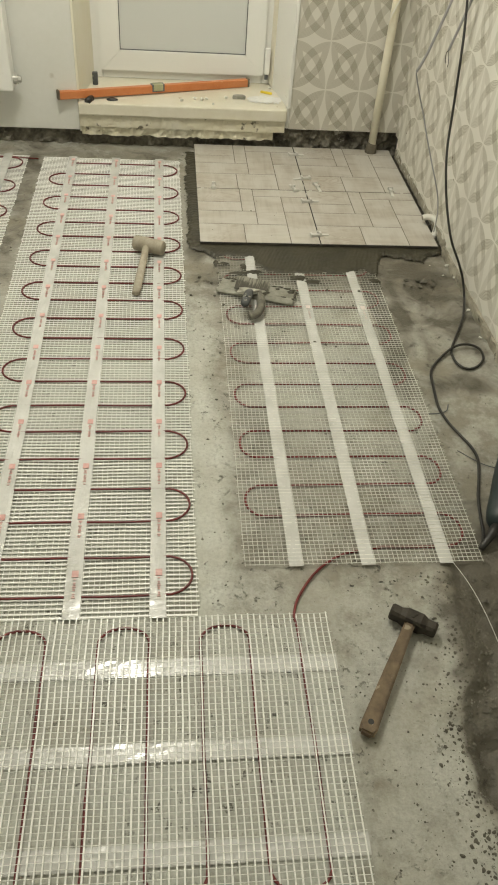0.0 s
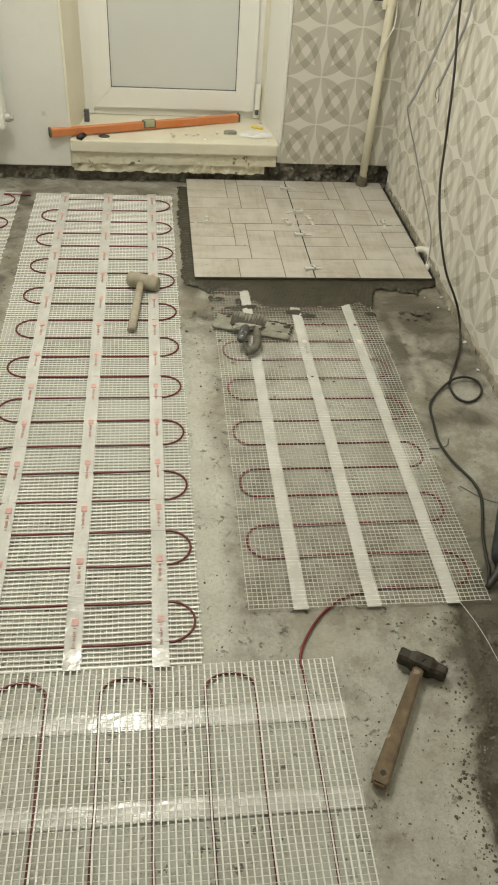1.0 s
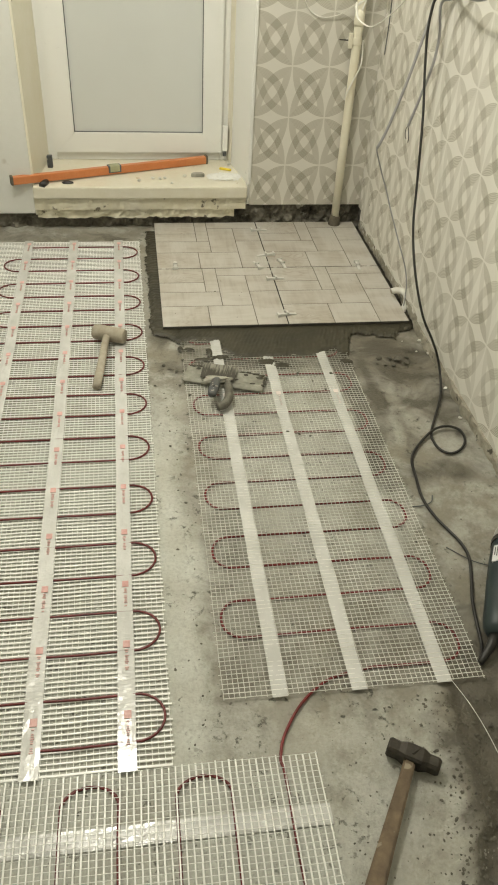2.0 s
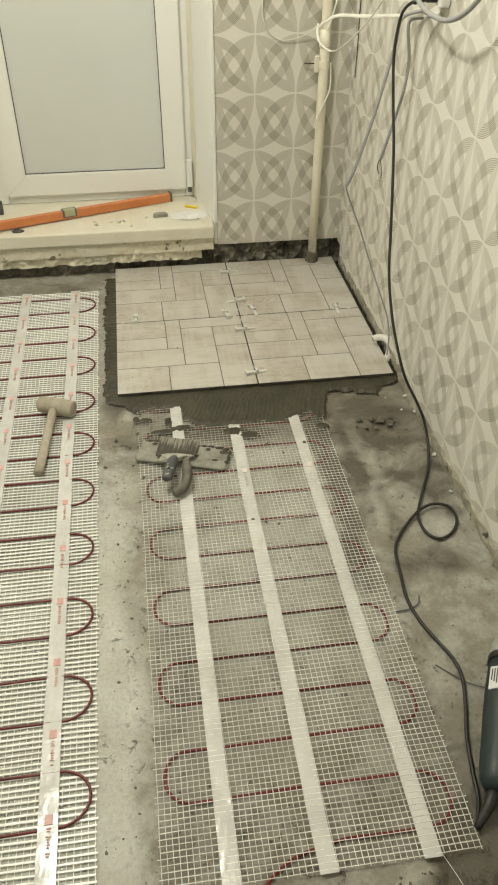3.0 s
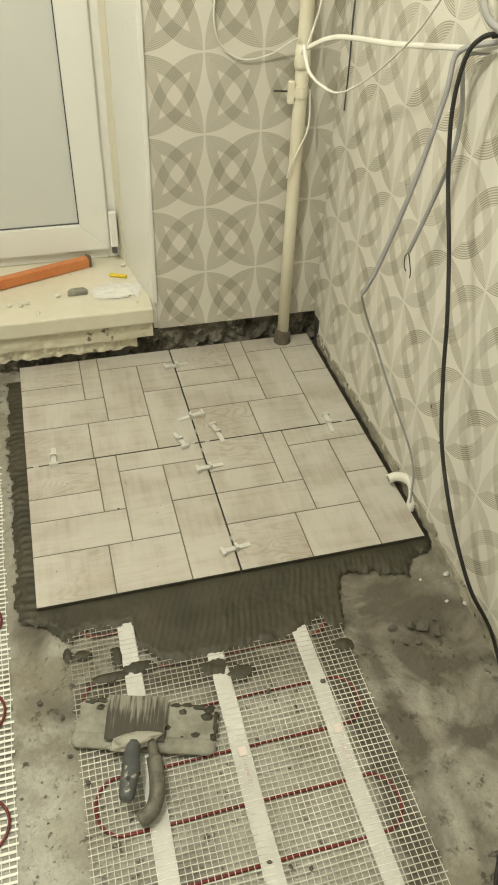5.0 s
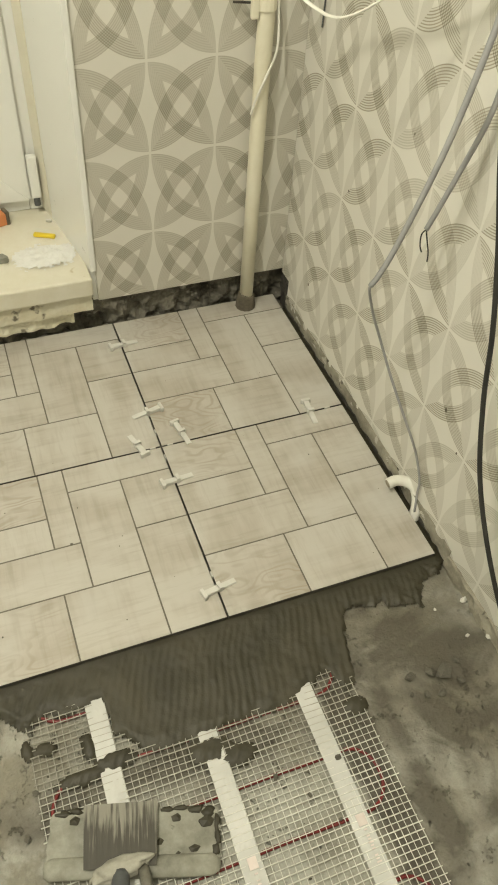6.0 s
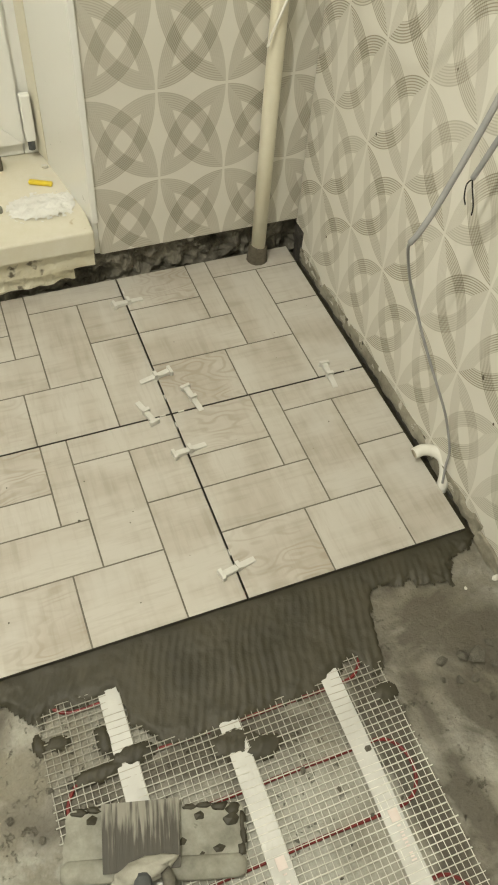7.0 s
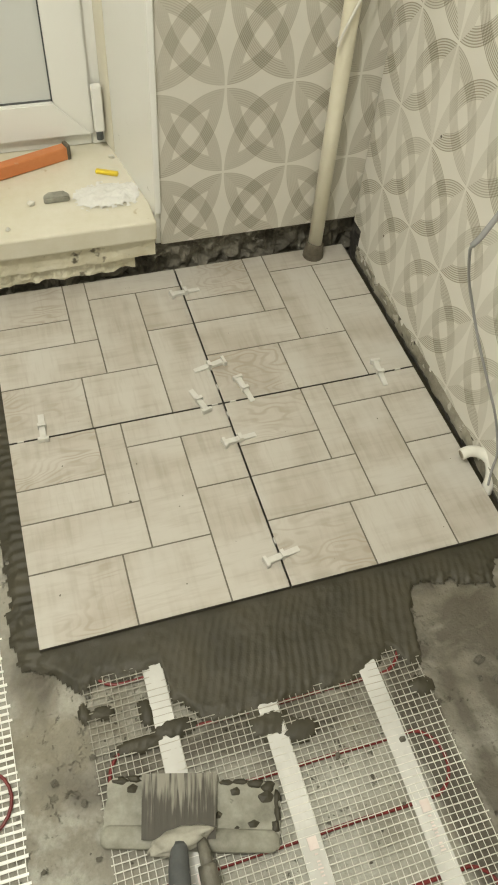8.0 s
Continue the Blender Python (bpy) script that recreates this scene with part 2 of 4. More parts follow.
FOAM = surface("flaking_plaster", (0.62, 0.57, 0.41), (0.72, 0.69, 0.57), 9.0, 60, (0.6, 0.85), 0.003, spots=(0.16, 0.14, 0.10), spot_size=26, spot_at=0.63)
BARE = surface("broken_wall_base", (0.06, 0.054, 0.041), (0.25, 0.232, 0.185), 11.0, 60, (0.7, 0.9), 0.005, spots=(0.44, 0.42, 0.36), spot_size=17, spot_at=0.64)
RIDGE = surface("plaster_ridge", (0.20, 0.182, 0.14), (0.46, 0.43, 0.345), 14.0, 80, (0.7, 0.9), 0.005, spots=(0.08, 0.072, 0.055), spot_size=34, spot_at=0.62)
PIPE = surface("cream_pipe_paint", (0.74, 0.695, 0.545), (0.80, 0.765, 0.63), 6.0, 50, (0.28, 0.4), 0.0005)
RUST = surface("cement_crust", (0.075, 0.062, 0.043), (0.17, 0.148, 0.108), 30, 90, (0.7, 0.9), 0.003)
THREAD = surface("glass_fibre_thread", (0.84, 0.84, 0.785), (0.90, 0.90, 0.86), 20, 90, (0.25, 0.4), 0.0)
THREAD_DULL = caked_thread()
CABLE = surface("dark_red_sheath", (0.095, 0.013, 0.012), (0.175, 0.024, 0.022), 25, 90, (0.3, 0.45), 0.0)
CABLE_RED = surface("red_sheath", (0.115, 0.013, 0.012), (0.215, 0.023, 0.021), 25, 90, (0.3, 0.45), 0.0)
FADED_PRINT = surface("faded_red_print", (0.66, 0.57, 0.53), (0.72, 0.65, 0.61), 60, 120, (0.4, 0.5), 0.0)
PRINT = surface("red_print", (0.54, 0.27, 0.24), (0.66, 0.42, 0.38), 60, 120, (0.4, 0.5), 0.0)
GREY = surface("grey_cable_sheath", (0.30, 0.30, 0.30), (0.38, 0.38, 0.37), 20, 90, (0.4, 0.5), 0.0)
WHITE = surface("white_cable_sheath", (0.72, 0.70, 0.62), (0.80, 0.79, 0.73), 20, 90, (0.35, 0.5), 0.0)
BLACK = surface("black_rubber", (0.012, 0.012, 0.011), (0.03, 0.028, 0.024), 20, 90, (0.4, 0.55), 0.0003)
CLIP = surface("frosted_clip_plastic", (0.58, 0.57, 0.52), (0.68, 0.67, 0.63), 30, 90, (0.3, 0.42), 0.0)
GROUT = surface("grey_groove", (0.13, 0.118, 0.092), (0.19, 0.172, 0.135), 30, 90, (0.6, 0.8), 0.0)
BISQUE = surface("dark_tile_edge", (0.055, 0.05, 0.042), (0.10, 0.092, 0.078), 20, 90, (0.6, 0.8), 0.0)
ORANGE = surface("orange_lacquer", (0.54, 0.17, 0.05), (0.62, 0.24, 0.09), 6, 60, (0.3, 0.45), 0.0002, spots=(0.55, 0.33, 0.20), spot_size=28, spot_at=0.68)
STEEL = surface("worn_dark_steel", (0.020, 0.017, 0.013), (0.068, 0.058, 0.044), 30, 120, (0.40, 0.65), 0.0012, 0.45)
WOOD = surface("worn_hammer_wood", (0.085, 0.055, 0.028), (0.215, 0.152, 0.083), 26, 70, (0.45, 0.65), 0.0012, spots=(0.31, 0.26, 0.18), spot_size=38, spot_at=0.64)
PALE_WOOD = surface("dusty_pale_wood", (0.27, 0.235, 0.17), (0.45, 0.41, 0.325), 16, 70, (0.6, 0.8), 0.0008)
DUSTY = surface("mortar_caked_steel", (0.17, 0.165, 0.13), (0.37, 0.365, 0.305), 22, 60, (0.5, 0.75), 0.0016, spots=(0.10, 0.093, 0.07), spot_size=48, spot_at=0.68)
CAKED = surface("mortar_caked_handle", (0.065, 0.061, 0.046), (0.205, 0.194, 0.155), 30, 80, (0.4, 0.65), 0.003)
PASTE = surface("dried_pale_mortar", (0.27, 0.26, 0.21), (0.46, 0.445, 0.38), 26, 80, (0.6, 0.8), 0.002, spots=(0.10, 0.092, 0.07), spot_size=36, spot_at=0.64)
GRIP = surface("grey_plastic_grip", (0.055, 0.06, 0.062), (0.11, 0.115, 0.115), 18, 70, (0.35, 0.55), 0.0005, spots=(0.42, 0.40, 0.35), spot_size=60, spot_at=0.64)
RUBBLE = surface("broken_screed", (0.06, 0.055, 0.042), (0.19, 0.177, 0.14), 12, 80, (0.75, 0.9), 0.003, spots=(0.26, 0.25, 0.21), spot_size=30, spot_at=0.62)
STONE = surface("mortar_crumbs", (0.075, 0.069, 0.053), (0.18, 0.168, 0.135), 12, 80, (0.7, 0.9), 0.002, each=True)
CHIP = surface("pale_plaster_chip", (0.62, 0.60, 0.53), (0.76, 0.75, 0.69), 20, 80, (0.7, 0.9), 0.001)
POWDER = surface("white_plaster_powder", (0.70, 0.69, 0.64), (0.78, 0.78, 0.75), 30, 120, (0.85, 0.95), 0.002)
YELLOW = surface("yellow_plastic", (0.75, 0.55, 0.03), (0.80, 0.62, 0.06), 10, 60, (0.3, 0.4), 0.0)
GREEN = surface("dark_teal_tool_casing", (0.012, 0.022, 0.024), (0.022, 0.036, 0.037), 14, 70, (0.35, 0.55), 0.0004, spots=(0.20, 0.20, 0.18), spot_size=26, spot_at=0.66)
ALU = surface("dull_cast_metal", (0.42, 0.41, 0.37), (0.55, 0.54, 0.50), 20, 80, (0.4, 0.55), 0.0006, 0.5)
LABEL = surface("printed_label", (0.62, 0.63, 0.62), (0.70, 0.71, 0.70), 20, 60, (0.4, 0.5), 0.0)
INK = surface("dark_ink", (0.06, 0.06, 0.06), (0.10, 0.10, 0.10), 20, 60, (0.5, 0.6), 0.0)
VIAL = surface("spirit_vial", (0.34, 0.35, 0.20), (0.42, 0.43, 0.28), 20, 60, (0.12, 0.2), 0.0)


# ---- mesh helpers ----
def thing(name, at, label, category, group=""):
    ob = new(name)
    ob.empty_display_size = 0.02
    ob.location = at
    return tagged(ob, label, category, group)


def part(name, bm, material, parent=None, label="", smooth=False):
    me = bpy.data.meshes.new(name)
    bm.to_mesh(me)
    bm.free()
    me.materials.append(material)
    if smooth:
        me.polygons.foreach_set("use_smooth", [True] * len(me.polygons))
    ob = new(name, me)
    if parent is not None:
        ob.parent = parent
        if parent.type == "EMPTY":
            ob.matrix_parent_inverse = Matrix.Translation(-Vector(parent.location))
    if label:
        ob["label"] = label
    return ob


def box(x0, x1, y0, y1, z0, z1, bevel=0.0, m=None, seg=2, bm=None):
    b = bmesh.new()
    bmesh.ops.create_cube(b, size=1.0)
    bmesh.ops.scale(b, vec=(x1 - x0, y1 - y0, z1 - z0), verts=b.verts)
    bmesh.ops.translate(b, vec=((x0 + x1) / 2, (y0 + y1) / 2, (z0 + z1) / 2), verts=b.verts)
    if bevel:
        bmesh.ops.bevel(b, geom=list(b.edges), offset=bevel, segments=seg, affect="EDGES", profile=0.5)
    if m is not None:
        bmesh.ops.transform(b, matrix=m, verts=b.verts)
    if bm is None:
        return b
    me = bpy.data.meshes.new("tmp")
    b.to_mesh(me)
    b.free()
    bm.from_mesh(me)
    bpy.data.meshes.remove(me)
    return bm


def glide(pts, n=8):
    """Smooth curve through the points."""
    p = [Vector(q) for q in pts]
    p = [p[0] * 2 - p[1]] + p + [p[-1] * 2 - p[-2]]
    out = []
    for i in range(1, len(p) - 2):
        a, b, c, d = p[i - 1:i + 3]
        for k in range(n):
            t = k / n
            out.append(0.5 * (2 * b + (c - a) * t + (2 * a - 5 * b + 4 * c - d) * t * t + (3 * b - a - 3 * c + d) * t ** 3))
    return out + [p[-2]]


def tube(path, r, sides=8, bm=None, flat=1.0, up=None):
    """A capped tube along a path; r is a number or one radius per point."""
    bm = bm or bmesh.new()
    path = [Vector(q) for q in path]
    rs = r[:len(path)] if isinstance(r, (list, tuple)) else [r] * len(path)
    side, rings = None, []
    for i, p in enumerate(path):
        t = (path[min(i + 1, len(path) - 1)] - path[max(i - 1, 0)]).normalized()
        if side is None:
            side = t.cross(Vector(up) if up else (Vector((0, 0, 1)) if abs(t.z) < 0.9 else Vector((1, 0, 0)))).normalized()
        side = (side - t * side.dot(t)).normalized()
        lift = side.cross(t)
        rings.append([bm.verts.new(p + rs[i] * (math.cos(a) * side + flat * math.sin(a) * lift)) for a in (2 * math.pi * k / sides for k in range(sides))])
    for a, b in zip(rings, rings[1:]):
        for k in range(sides):
            bm.faces.new((a[k], a[(k + 1) % sides], b[(k + 1) % sides], b[k]))
    bm.faces.new(rings[0][::-1])
    bm.faces.new(rings[-1])
    return bm


def prism(outline, z0, z1, bevel=0.0, m=None):
    """An outline in plan, given thickness."""
    bm = bmesh.new()
    lo = [bm.verts.new((x, y, z0)) for x, y in outline]
    hi = [bm.verts.new((x, y, z1)) for x, y in outline]
    n = len(outline)
    for k in range(n):
        bm.faces.new((lo[k], lo[(k + 1) % n], hi[(k + 1) % n], hi[k]))
    bm.faces.new(lo[::-1])
    bm.faces.new(hi)
    bmesh.ops.recalc_face_normals(bm, faces=bm.faces)
    if bevel:
        bmesh.ops.bevel(bm, geom=[e for e in bm.edges], offset=bevel, segments=2, affect="EDGES")
    if m is not None:
        bmesh.ops.transform(bm, matrix=m, verts=bm.verts)
    return bm


def fray(x, y, z=0.0, f=1.0, seed=0.0):
    return noise.noise(Vector((x * f, y * f, z * f + seed)))


def sheet(x0, x1, y0, y1, step, height, keep=None):
    """A grid with a height at every place; keep() says which places belong to it."""
    bm = bmesh.new()
    nx, ny = max(1, round((x1 - x0) / step)), max(1, round((y1 - y0) / step))
    at = {}
    for i in range(nx + 1):
        for j in range(ny + 1):
            x, y = x0 + (x1 - x0) * i / nx, y0 + (y1 - y0) * j / ny
            if keep is None or keep(x, y):
                at[i, j] = bm.verts.new((x, y, height(x, y)))
    for i in range(nx):
        for j in range(ny):
            q = [(i, j), (i + 1, j), (i + 1, j + 1), (i, j + 1)]
            if all(k in at for k in q):
                bm.faces.new([at[k] for k in q])
    return bm


def rough_front(x0, x1, z0, z1, y_face, depth, amount, step, seed, axis=0, bm=None):
    """A broken vertical face with a body behind it. axis 0 faces -y, axis 1 faces -x."""
    bm = bm or bmesh.new()
    n, k = max(2, round((x1 - x0) / step)), max(2, round((z1 - z0) / step))
    grid = []
    for i in range(n + 1):
        row = []
        for j in range(k + 1):
            a, z = x0 + (x1 - x0) * i / n, z0 + (z1 - z0) * j / k
            d = y_face + amount * (fray(a, z, 0, 22, seed) + 0.6 * fray(a, z, 3, 60, seed))
            zz = z + (amount * (0.6 * fray(a, 0, 5, 9, seed) + 0.35 * fray(a, 0, 5, 45, seed)) if j in (0, k) else 0)
            row.append(bm.verts.new((a, d, zz) if axis == 0 else (d, a, zz)))
        back = [bm.verts.new((row[j].co.x, y_face + depth, row[j].co.z) if axis == 0 else (y_face + depth, row[j].co.y, row[j].co.z)) for j in (0, k)]
        grid.append((row, back))
    for (r, b), (s, c) in zip(grid, grid[1:]):
        for j in range(k):
            bm.faces.new((r[j], s[j], s[j + 1], r[j + 1]))
        bm.faces.new((r[k], s[k], c[1], b[1]))
        bm.faces.new((b[0], c[0], s[0], r[0]))
        bm.faces.new((b[1], c[1], c[0], b[0]))
    for r, b in (grid[0], grid[-1]):
        bm.faces.new((*r, b[1], b[0]))
    bmesh.ops.recalc_face_normals(bm, faces=bm.faces)
    return bm


def structure(name, bm, material, label, category, smooth=False):
    return tagged(part(name, bm, material, None, "", smooth), label, category, "", "structure")


# ---- the room ----
# damp stains, plus painted shade: gaps beside the tiles, shadow of the coiled cord
DAMP_SHADE = [(-1.07, 0.15, 0.06, 0.5, 0.75), (-1.06, -0.4, 0.05, 0.4, 0.6), (-0.85, 0.33, 0.5, 0.07, 0.6), (-0.75, 0.15, 0.25, 0.12, 0.4), (0.135, -0.85, 0.035, 0.42, 1.25), (0.33, -0.58, 0.16, 0.06, 0.7),
        (0.3, -0.95, 0.16, 0.07, 0.5), (0.14, -1.55, 0.06, 0.3, 0.45), (-0.3, -1.45, 0.1, 0.18, 0.55), (0.33, -1.16, 0.1, 0.05, 0.7), (-0.25, -0.98, 0.12, 0.06, 0.5), (0.10, -1.15, 0.05, 0.1, 0.7),
        (0.18, -2.15, 0.13, 0.45, 1.7), (0.14, -0.75, 0.03, 0.22, 0.8), (-0.1, -0.62, 0.28, 0.10, 0.75), (0.05, -2.4, 0.05, 0.15, 0.7), (0.433, -0.03, 0.016, 0.42, 1.2), (0.24, -0.55, 0.17, 0.15, 0.85), (0.20, -0.72, 0.10, 0.14, 0.70), (0.36, -0.82, 0.08, 0.08, 0.6), (0.22, -1.02, 0.05, 0.15, 0.55), (0.30, -1.18, 0.12, 0.06, 0.65), (0.33, -0.93, 0.10, 0.06, 0.7), (0.10, -2.35, 0.10, 0.2, 0.8), (0.22, 0.44, 0.3, 0.02, 1.2), (0.4, -0.75, 0.04, 0.5, 0.5), (-0.43, -0.45, 0.05, 0.1, 0.5),
        (0.20, -0.76, 0.035, 0.26, 1.25), (0.27, -0.54, 0.12, 0.09, 1.05), (0.30, -0.70, 0.07, 0.06, 0.8), (-0.12, -0.66, 0.22, 0.06, 0.8), (-0.31, -1.42, 0.05, 0.10, 0.8), (0.135, -0.75, 0.03, 0.25, 1.8), (0.30, -0.70, 0.20, 0.28, 0.92), (0.24, -0.95, 0.05, 0.12, 0.8), (0.15, -2.45, 0.08, 0.30, 2.0), (-0.15, -0.63, 0.25, 0.05, 1.2)]


def damp_shade_at(x, y):
    return max(a * math.exp(-((x - cx) / sx) ** 2 - ((y - cy) / sy) ** 2) for cx, cy, sx, sy, a in DAMP_SHADE)


def dusty(x, y):
    """Pale cement dust that was swept over the older part of the screed."""
    a = min(1.0, max(0.0, (-0.36 + 0.06 * fray(0, y, 0, 3, 2) - x) / 0.06)) * min(1.0, max(0.0, (-0.65 + 0.2 * fray(x, 0, 0, 3) - y) / 0.5))
    b = min(1.0, max(0.0, (-0.19 + 0.03 * fray(0, y, 0, 5, 2) - x) / 0.05)) * min(1.0, max(0.0, (-1.90 - y) / 0.06))
    c = min(1.0, max(0.0, (x + 0.36) / 0.08)) * min(1.0, max(0.0, (-0.52 + 0.08 * fray(x, 0, 0, 5, 6) - y) / 0.15)) * min(1.0, max(0.0, (y + 1.65 + 0.1 * fray(x, 0, 0, 4, 3)) / 0.35))
    c *= 0.62 - 0.34 * min(1.0, max(0.0, (x - 0.10) / 0.05)) - 0.2 * min(1.0, max(0.0, (y + 0.75) / 0.1))
    d = min(1.0, max(0.0, (-1.80 + 0.06 * fray(x, 0, 0, 6, 4) - y) / 0.10)) * min(1.0, max(0.0, (0.07 + 0.05 * fray(0, y, 0, 7, 8) - x) / 0.06))
    return max(a, b, 0.85 * c, 0.55 * d)


def gouge(x, y):
    """How far the broken strip along the long wall lies below the screed."""
    edge = 0.066 + 0.03 * fray(0.0, y, 0, 5, 3) + 0.02 * fray(0, y, 0, 21, 4) - 0.07 * min(1.0, max(0.0, (-2.08 - y) / 0.1)) + 0.05 * min(1.0, max(0.0, (-2.30 - y) / 0.08))
    near = min(1.0, max(0.0, (-1.80 - y) / 0.08 + 0.6 * fray(x, y, 0, 14, 8)))
    return near * min(1.0, max(0.0, (x - edge) / 0.035))


def floor_height(x, y):
    g = gouge(x, y)
    if x > 0.423 and y > -0.43:
        return -0.03
    return -0.0012 + 0.0016 * fray(x, y, 0, 7) + 0.0006 * fray(x, y, 0, 30, 2) - g * (0.016 + 0.014 * fray(x, y, 0, 24, 6) + 0.009 * fray(x, y, 0, 60, 1)) + 0.0042 * max(0.0, fray(x, y, 0, 34, 12)) * (1.0 if y < -1.82 and x > -0.21 else 0.0)


fl = structure("floor", sheet(-2.3, 0.5, -3.6, 0.52, 0.0118, floor_height), FLOOR, "bare grey screed floor with damp stains, painted shade and a broken edge", "floor", True)
dust_layer = fl.data.attributes.new("dust", "FLOAT", "POINT")
dust_layer.data.foreach_set("value", [dusty(v.co.x, v.co.y) for v in fl.data.vertices])
damp_shade_layer = fl.data.attributes.new("damp_shade", "FLOAT", "POINT")
damp_shade_layer.data.foreach_set("value", [damp_shade_at(v.co.x, v.co.y) + 1.5 * gouge(v.co.x, v.co.y) for v in fl.data.vertices])

structure("wall_north", box(-2.3, -0.892, 0.42, 0.86, 0.066, 2.6, 0.003), PAINT, "white painted wall beside the balcony door", "wall")
structure("wall_north_papered", box(-0.028, 0.60, 0.42, 0.86, 0.098, 2.6, 0.002), PAPER_N, "wall with beige interlaced-ring wallpaper ending above the floor", "wall")
structure("wall_north_lintel", box(-0.892, -0.028, 0.42, 0.86, 2.2, 2.6), PAINT, "white painted lintel over the balcony door", "wall")
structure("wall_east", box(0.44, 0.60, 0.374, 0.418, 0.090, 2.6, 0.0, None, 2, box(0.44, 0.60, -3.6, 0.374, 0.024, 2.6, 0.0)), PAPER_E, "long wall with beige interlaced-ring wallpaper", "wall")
structure("wall_west", box(-2.45, -2.3, -3.6, 0.9, 0.0, 2.6), PAINT, "white painted side wall", "wall")
structure("wall_south", box(-2.45, 0.60, -3.75, -3.6, 0.0, 2.6), PAINT, "white painted end wall", "wall")
structure("ceiling", box(-2.45, 0.60, -3.75, 0.9, 2.6, 2.7), CEIL, "plain whitewashed ceiling", "ceiling")
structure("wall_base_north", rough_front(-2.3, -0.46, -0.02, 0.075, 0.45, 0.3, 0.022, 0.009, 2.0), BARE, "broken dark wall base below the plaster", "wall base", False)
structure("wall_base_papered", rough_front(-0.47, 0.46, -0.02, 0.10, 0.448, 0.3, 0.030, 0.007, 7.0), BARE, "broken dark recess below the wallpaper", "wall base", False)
structure("plaster_ridge", rough_front(-0.44, 0.375, 0.012, 0.046, 0.4390, 0.02, 0.0050, 0.006, 5.0, 1), RIDGE, "rough cement ridge along the papered wall", "wall base", False)
structure("wall_base_east", rough_front(0.372, 0.46, -0.04, 0.096, 0.455, 0.05, 0.010, 0.009, 16.0, 1, rough_front(-0.44, 0.372, -0.04, 0.014, 0.440, 0.05, 0.006, 0.009, 6.0, 1)), BISQUE, "dark mortar-stained gap beside the tiles", "wall base")
structure("plaster_ridge_front", rough_front(-3.0, -0.44, -0.02, 0.032, 0.434, 0.02, 0.010, 0.010, 9.0, 1), RIDGE, "rough cement edge where wallpaper meets the screed", "wall base", False)
structure("reveal_right", prism([(-0.028, 0.424), (-0.028, 0.86), (-0.0865, 0.86), (-0.0865, 0.70), (-0.0385, 0.424)], 0.10, 2.2), PVC, "smooth white reveal beside the balcony door", "reveal")
structure("reveal_strip", prism([(-0.080, 0.655), (-0.0745, 0.66), (-0.0745, 0.703), (-0.092, 0.703)], 0.19, 2.2), REVEAL, "cream strip between reveal and door frame", "trim")
structure("reveal_left", prism([(-0.892, 0.424), (-0.884, 0.424), (-0.845, 0.70), (-0.845, 0.86), (-0.892, 0.86)], 0.06, 2.2), REVEAL, "cream plaster reveal beside the balcony door", "reveal")
structure("trim", box(-0.040, -0.027, 0.412, 0.4235, 0.185, 2.2, 0.002), PVC, "white corner bead along the reveal", "trim")

# threshold sill of the balcony door
structure("sill", box(-0.889, -0.042, 0.388, 0.72, 0.137, 0.185, 0.005), SILL, "yellowed painted sill under the balcony door, chipped", "sill")
structure("sill_plaster", rough_front(-0.89, -0.045, 0.088, 0.136, 0.402, 0.3, 0.005, 0.008, 4.0), FOAM, "flaking cream plaster below the sill", "wall base")
structure("sill_rubble", rough_front(-0.885, -0.09, 0.050, 0.088, 0.414, 0.2, 0.012, 0.007, 14.0), FOAM, "crumbling plaster and foam under the sill", "wall base")


# ---- balcony door ----
def balcony_door():
    door = thing("balcony_door", (-0.465, 0.70, 0.185), "closed white PVC balcony door with a matt grey panel", "door")
    frame_ = part("door_frame", box(-0.862, -0.808, 0.704, 0.77, 0.186, 2.2, 0.004), PVC, door)
    part("frame_side", box(-0.122, -0.072, 0.704, 0.77, 0.186, 2.2, 0.004), PVC, frame_)
    part("frame_threshold", box(-0.808, -0.122, 0.706, 0.77, 0.186, 0.232, 0.003), PVC, frame_)
    part("frame_head", box(-0.808, -0.122, 0.706, 0.77, 2.13, 2.2, 0.003), PVC, frame_)
    x0, x1, z0, z1, a = -0.812, -0.118, 0.220, 2.14, 0.081
    for name, o in (("stile", [(x0, z0), (x0 + a, z0 + a), (x0 + a, z1 - a), (x0, z1)]), ("stile", [(x1, z0), (x1, z1), (x1 - a, z1 - a), (x1 - a, z0 + a)]),
                    ("rail", [(x0, z0), (x1, z0), (x1 - a, z0 + a), (x0 + a, z0 + a)]), ("rail", [(x0, z1), (x0 + a, z1 - a), (x1 - a, z1 - a), (x1, z1)])):
        part(name, prism(o, 0.0, 0.06, 0.0025, Matrix(((1, 0, 0, 0), (0, 0, 1, 0.688), (0, 1, 0, 0), (0, 0, 0, 1)))), PVC, door)
    part("panel", box(x0 + a - 0.004, x1 - a + 0.004, 0.702, 0.728, z0 + a - 0.004, z1 - a + 0.004), PANEL, door, "matt light grey panel")
    for g in (box(x0 + a, x1 - a, 0.6985, 0.703, z0 + a - 0.0005, z0 + a + 0.003), box(x0 + a, x0 + a + 0.003, 0.6985, 0.703, z0 + a, z1 - a), box(x1 - a - 0.003, x1 - a, 0.6985, 0.703, z0 + a, z1 - a)):
        part("gasket", g, GRIP, door, "dark rubber gasket")
    hinge = part("hinge", box(-0.117, -0.094, 0.672, 0.690, 0.232, 0.338, 0.004), PVC, door, "white hinge cover")
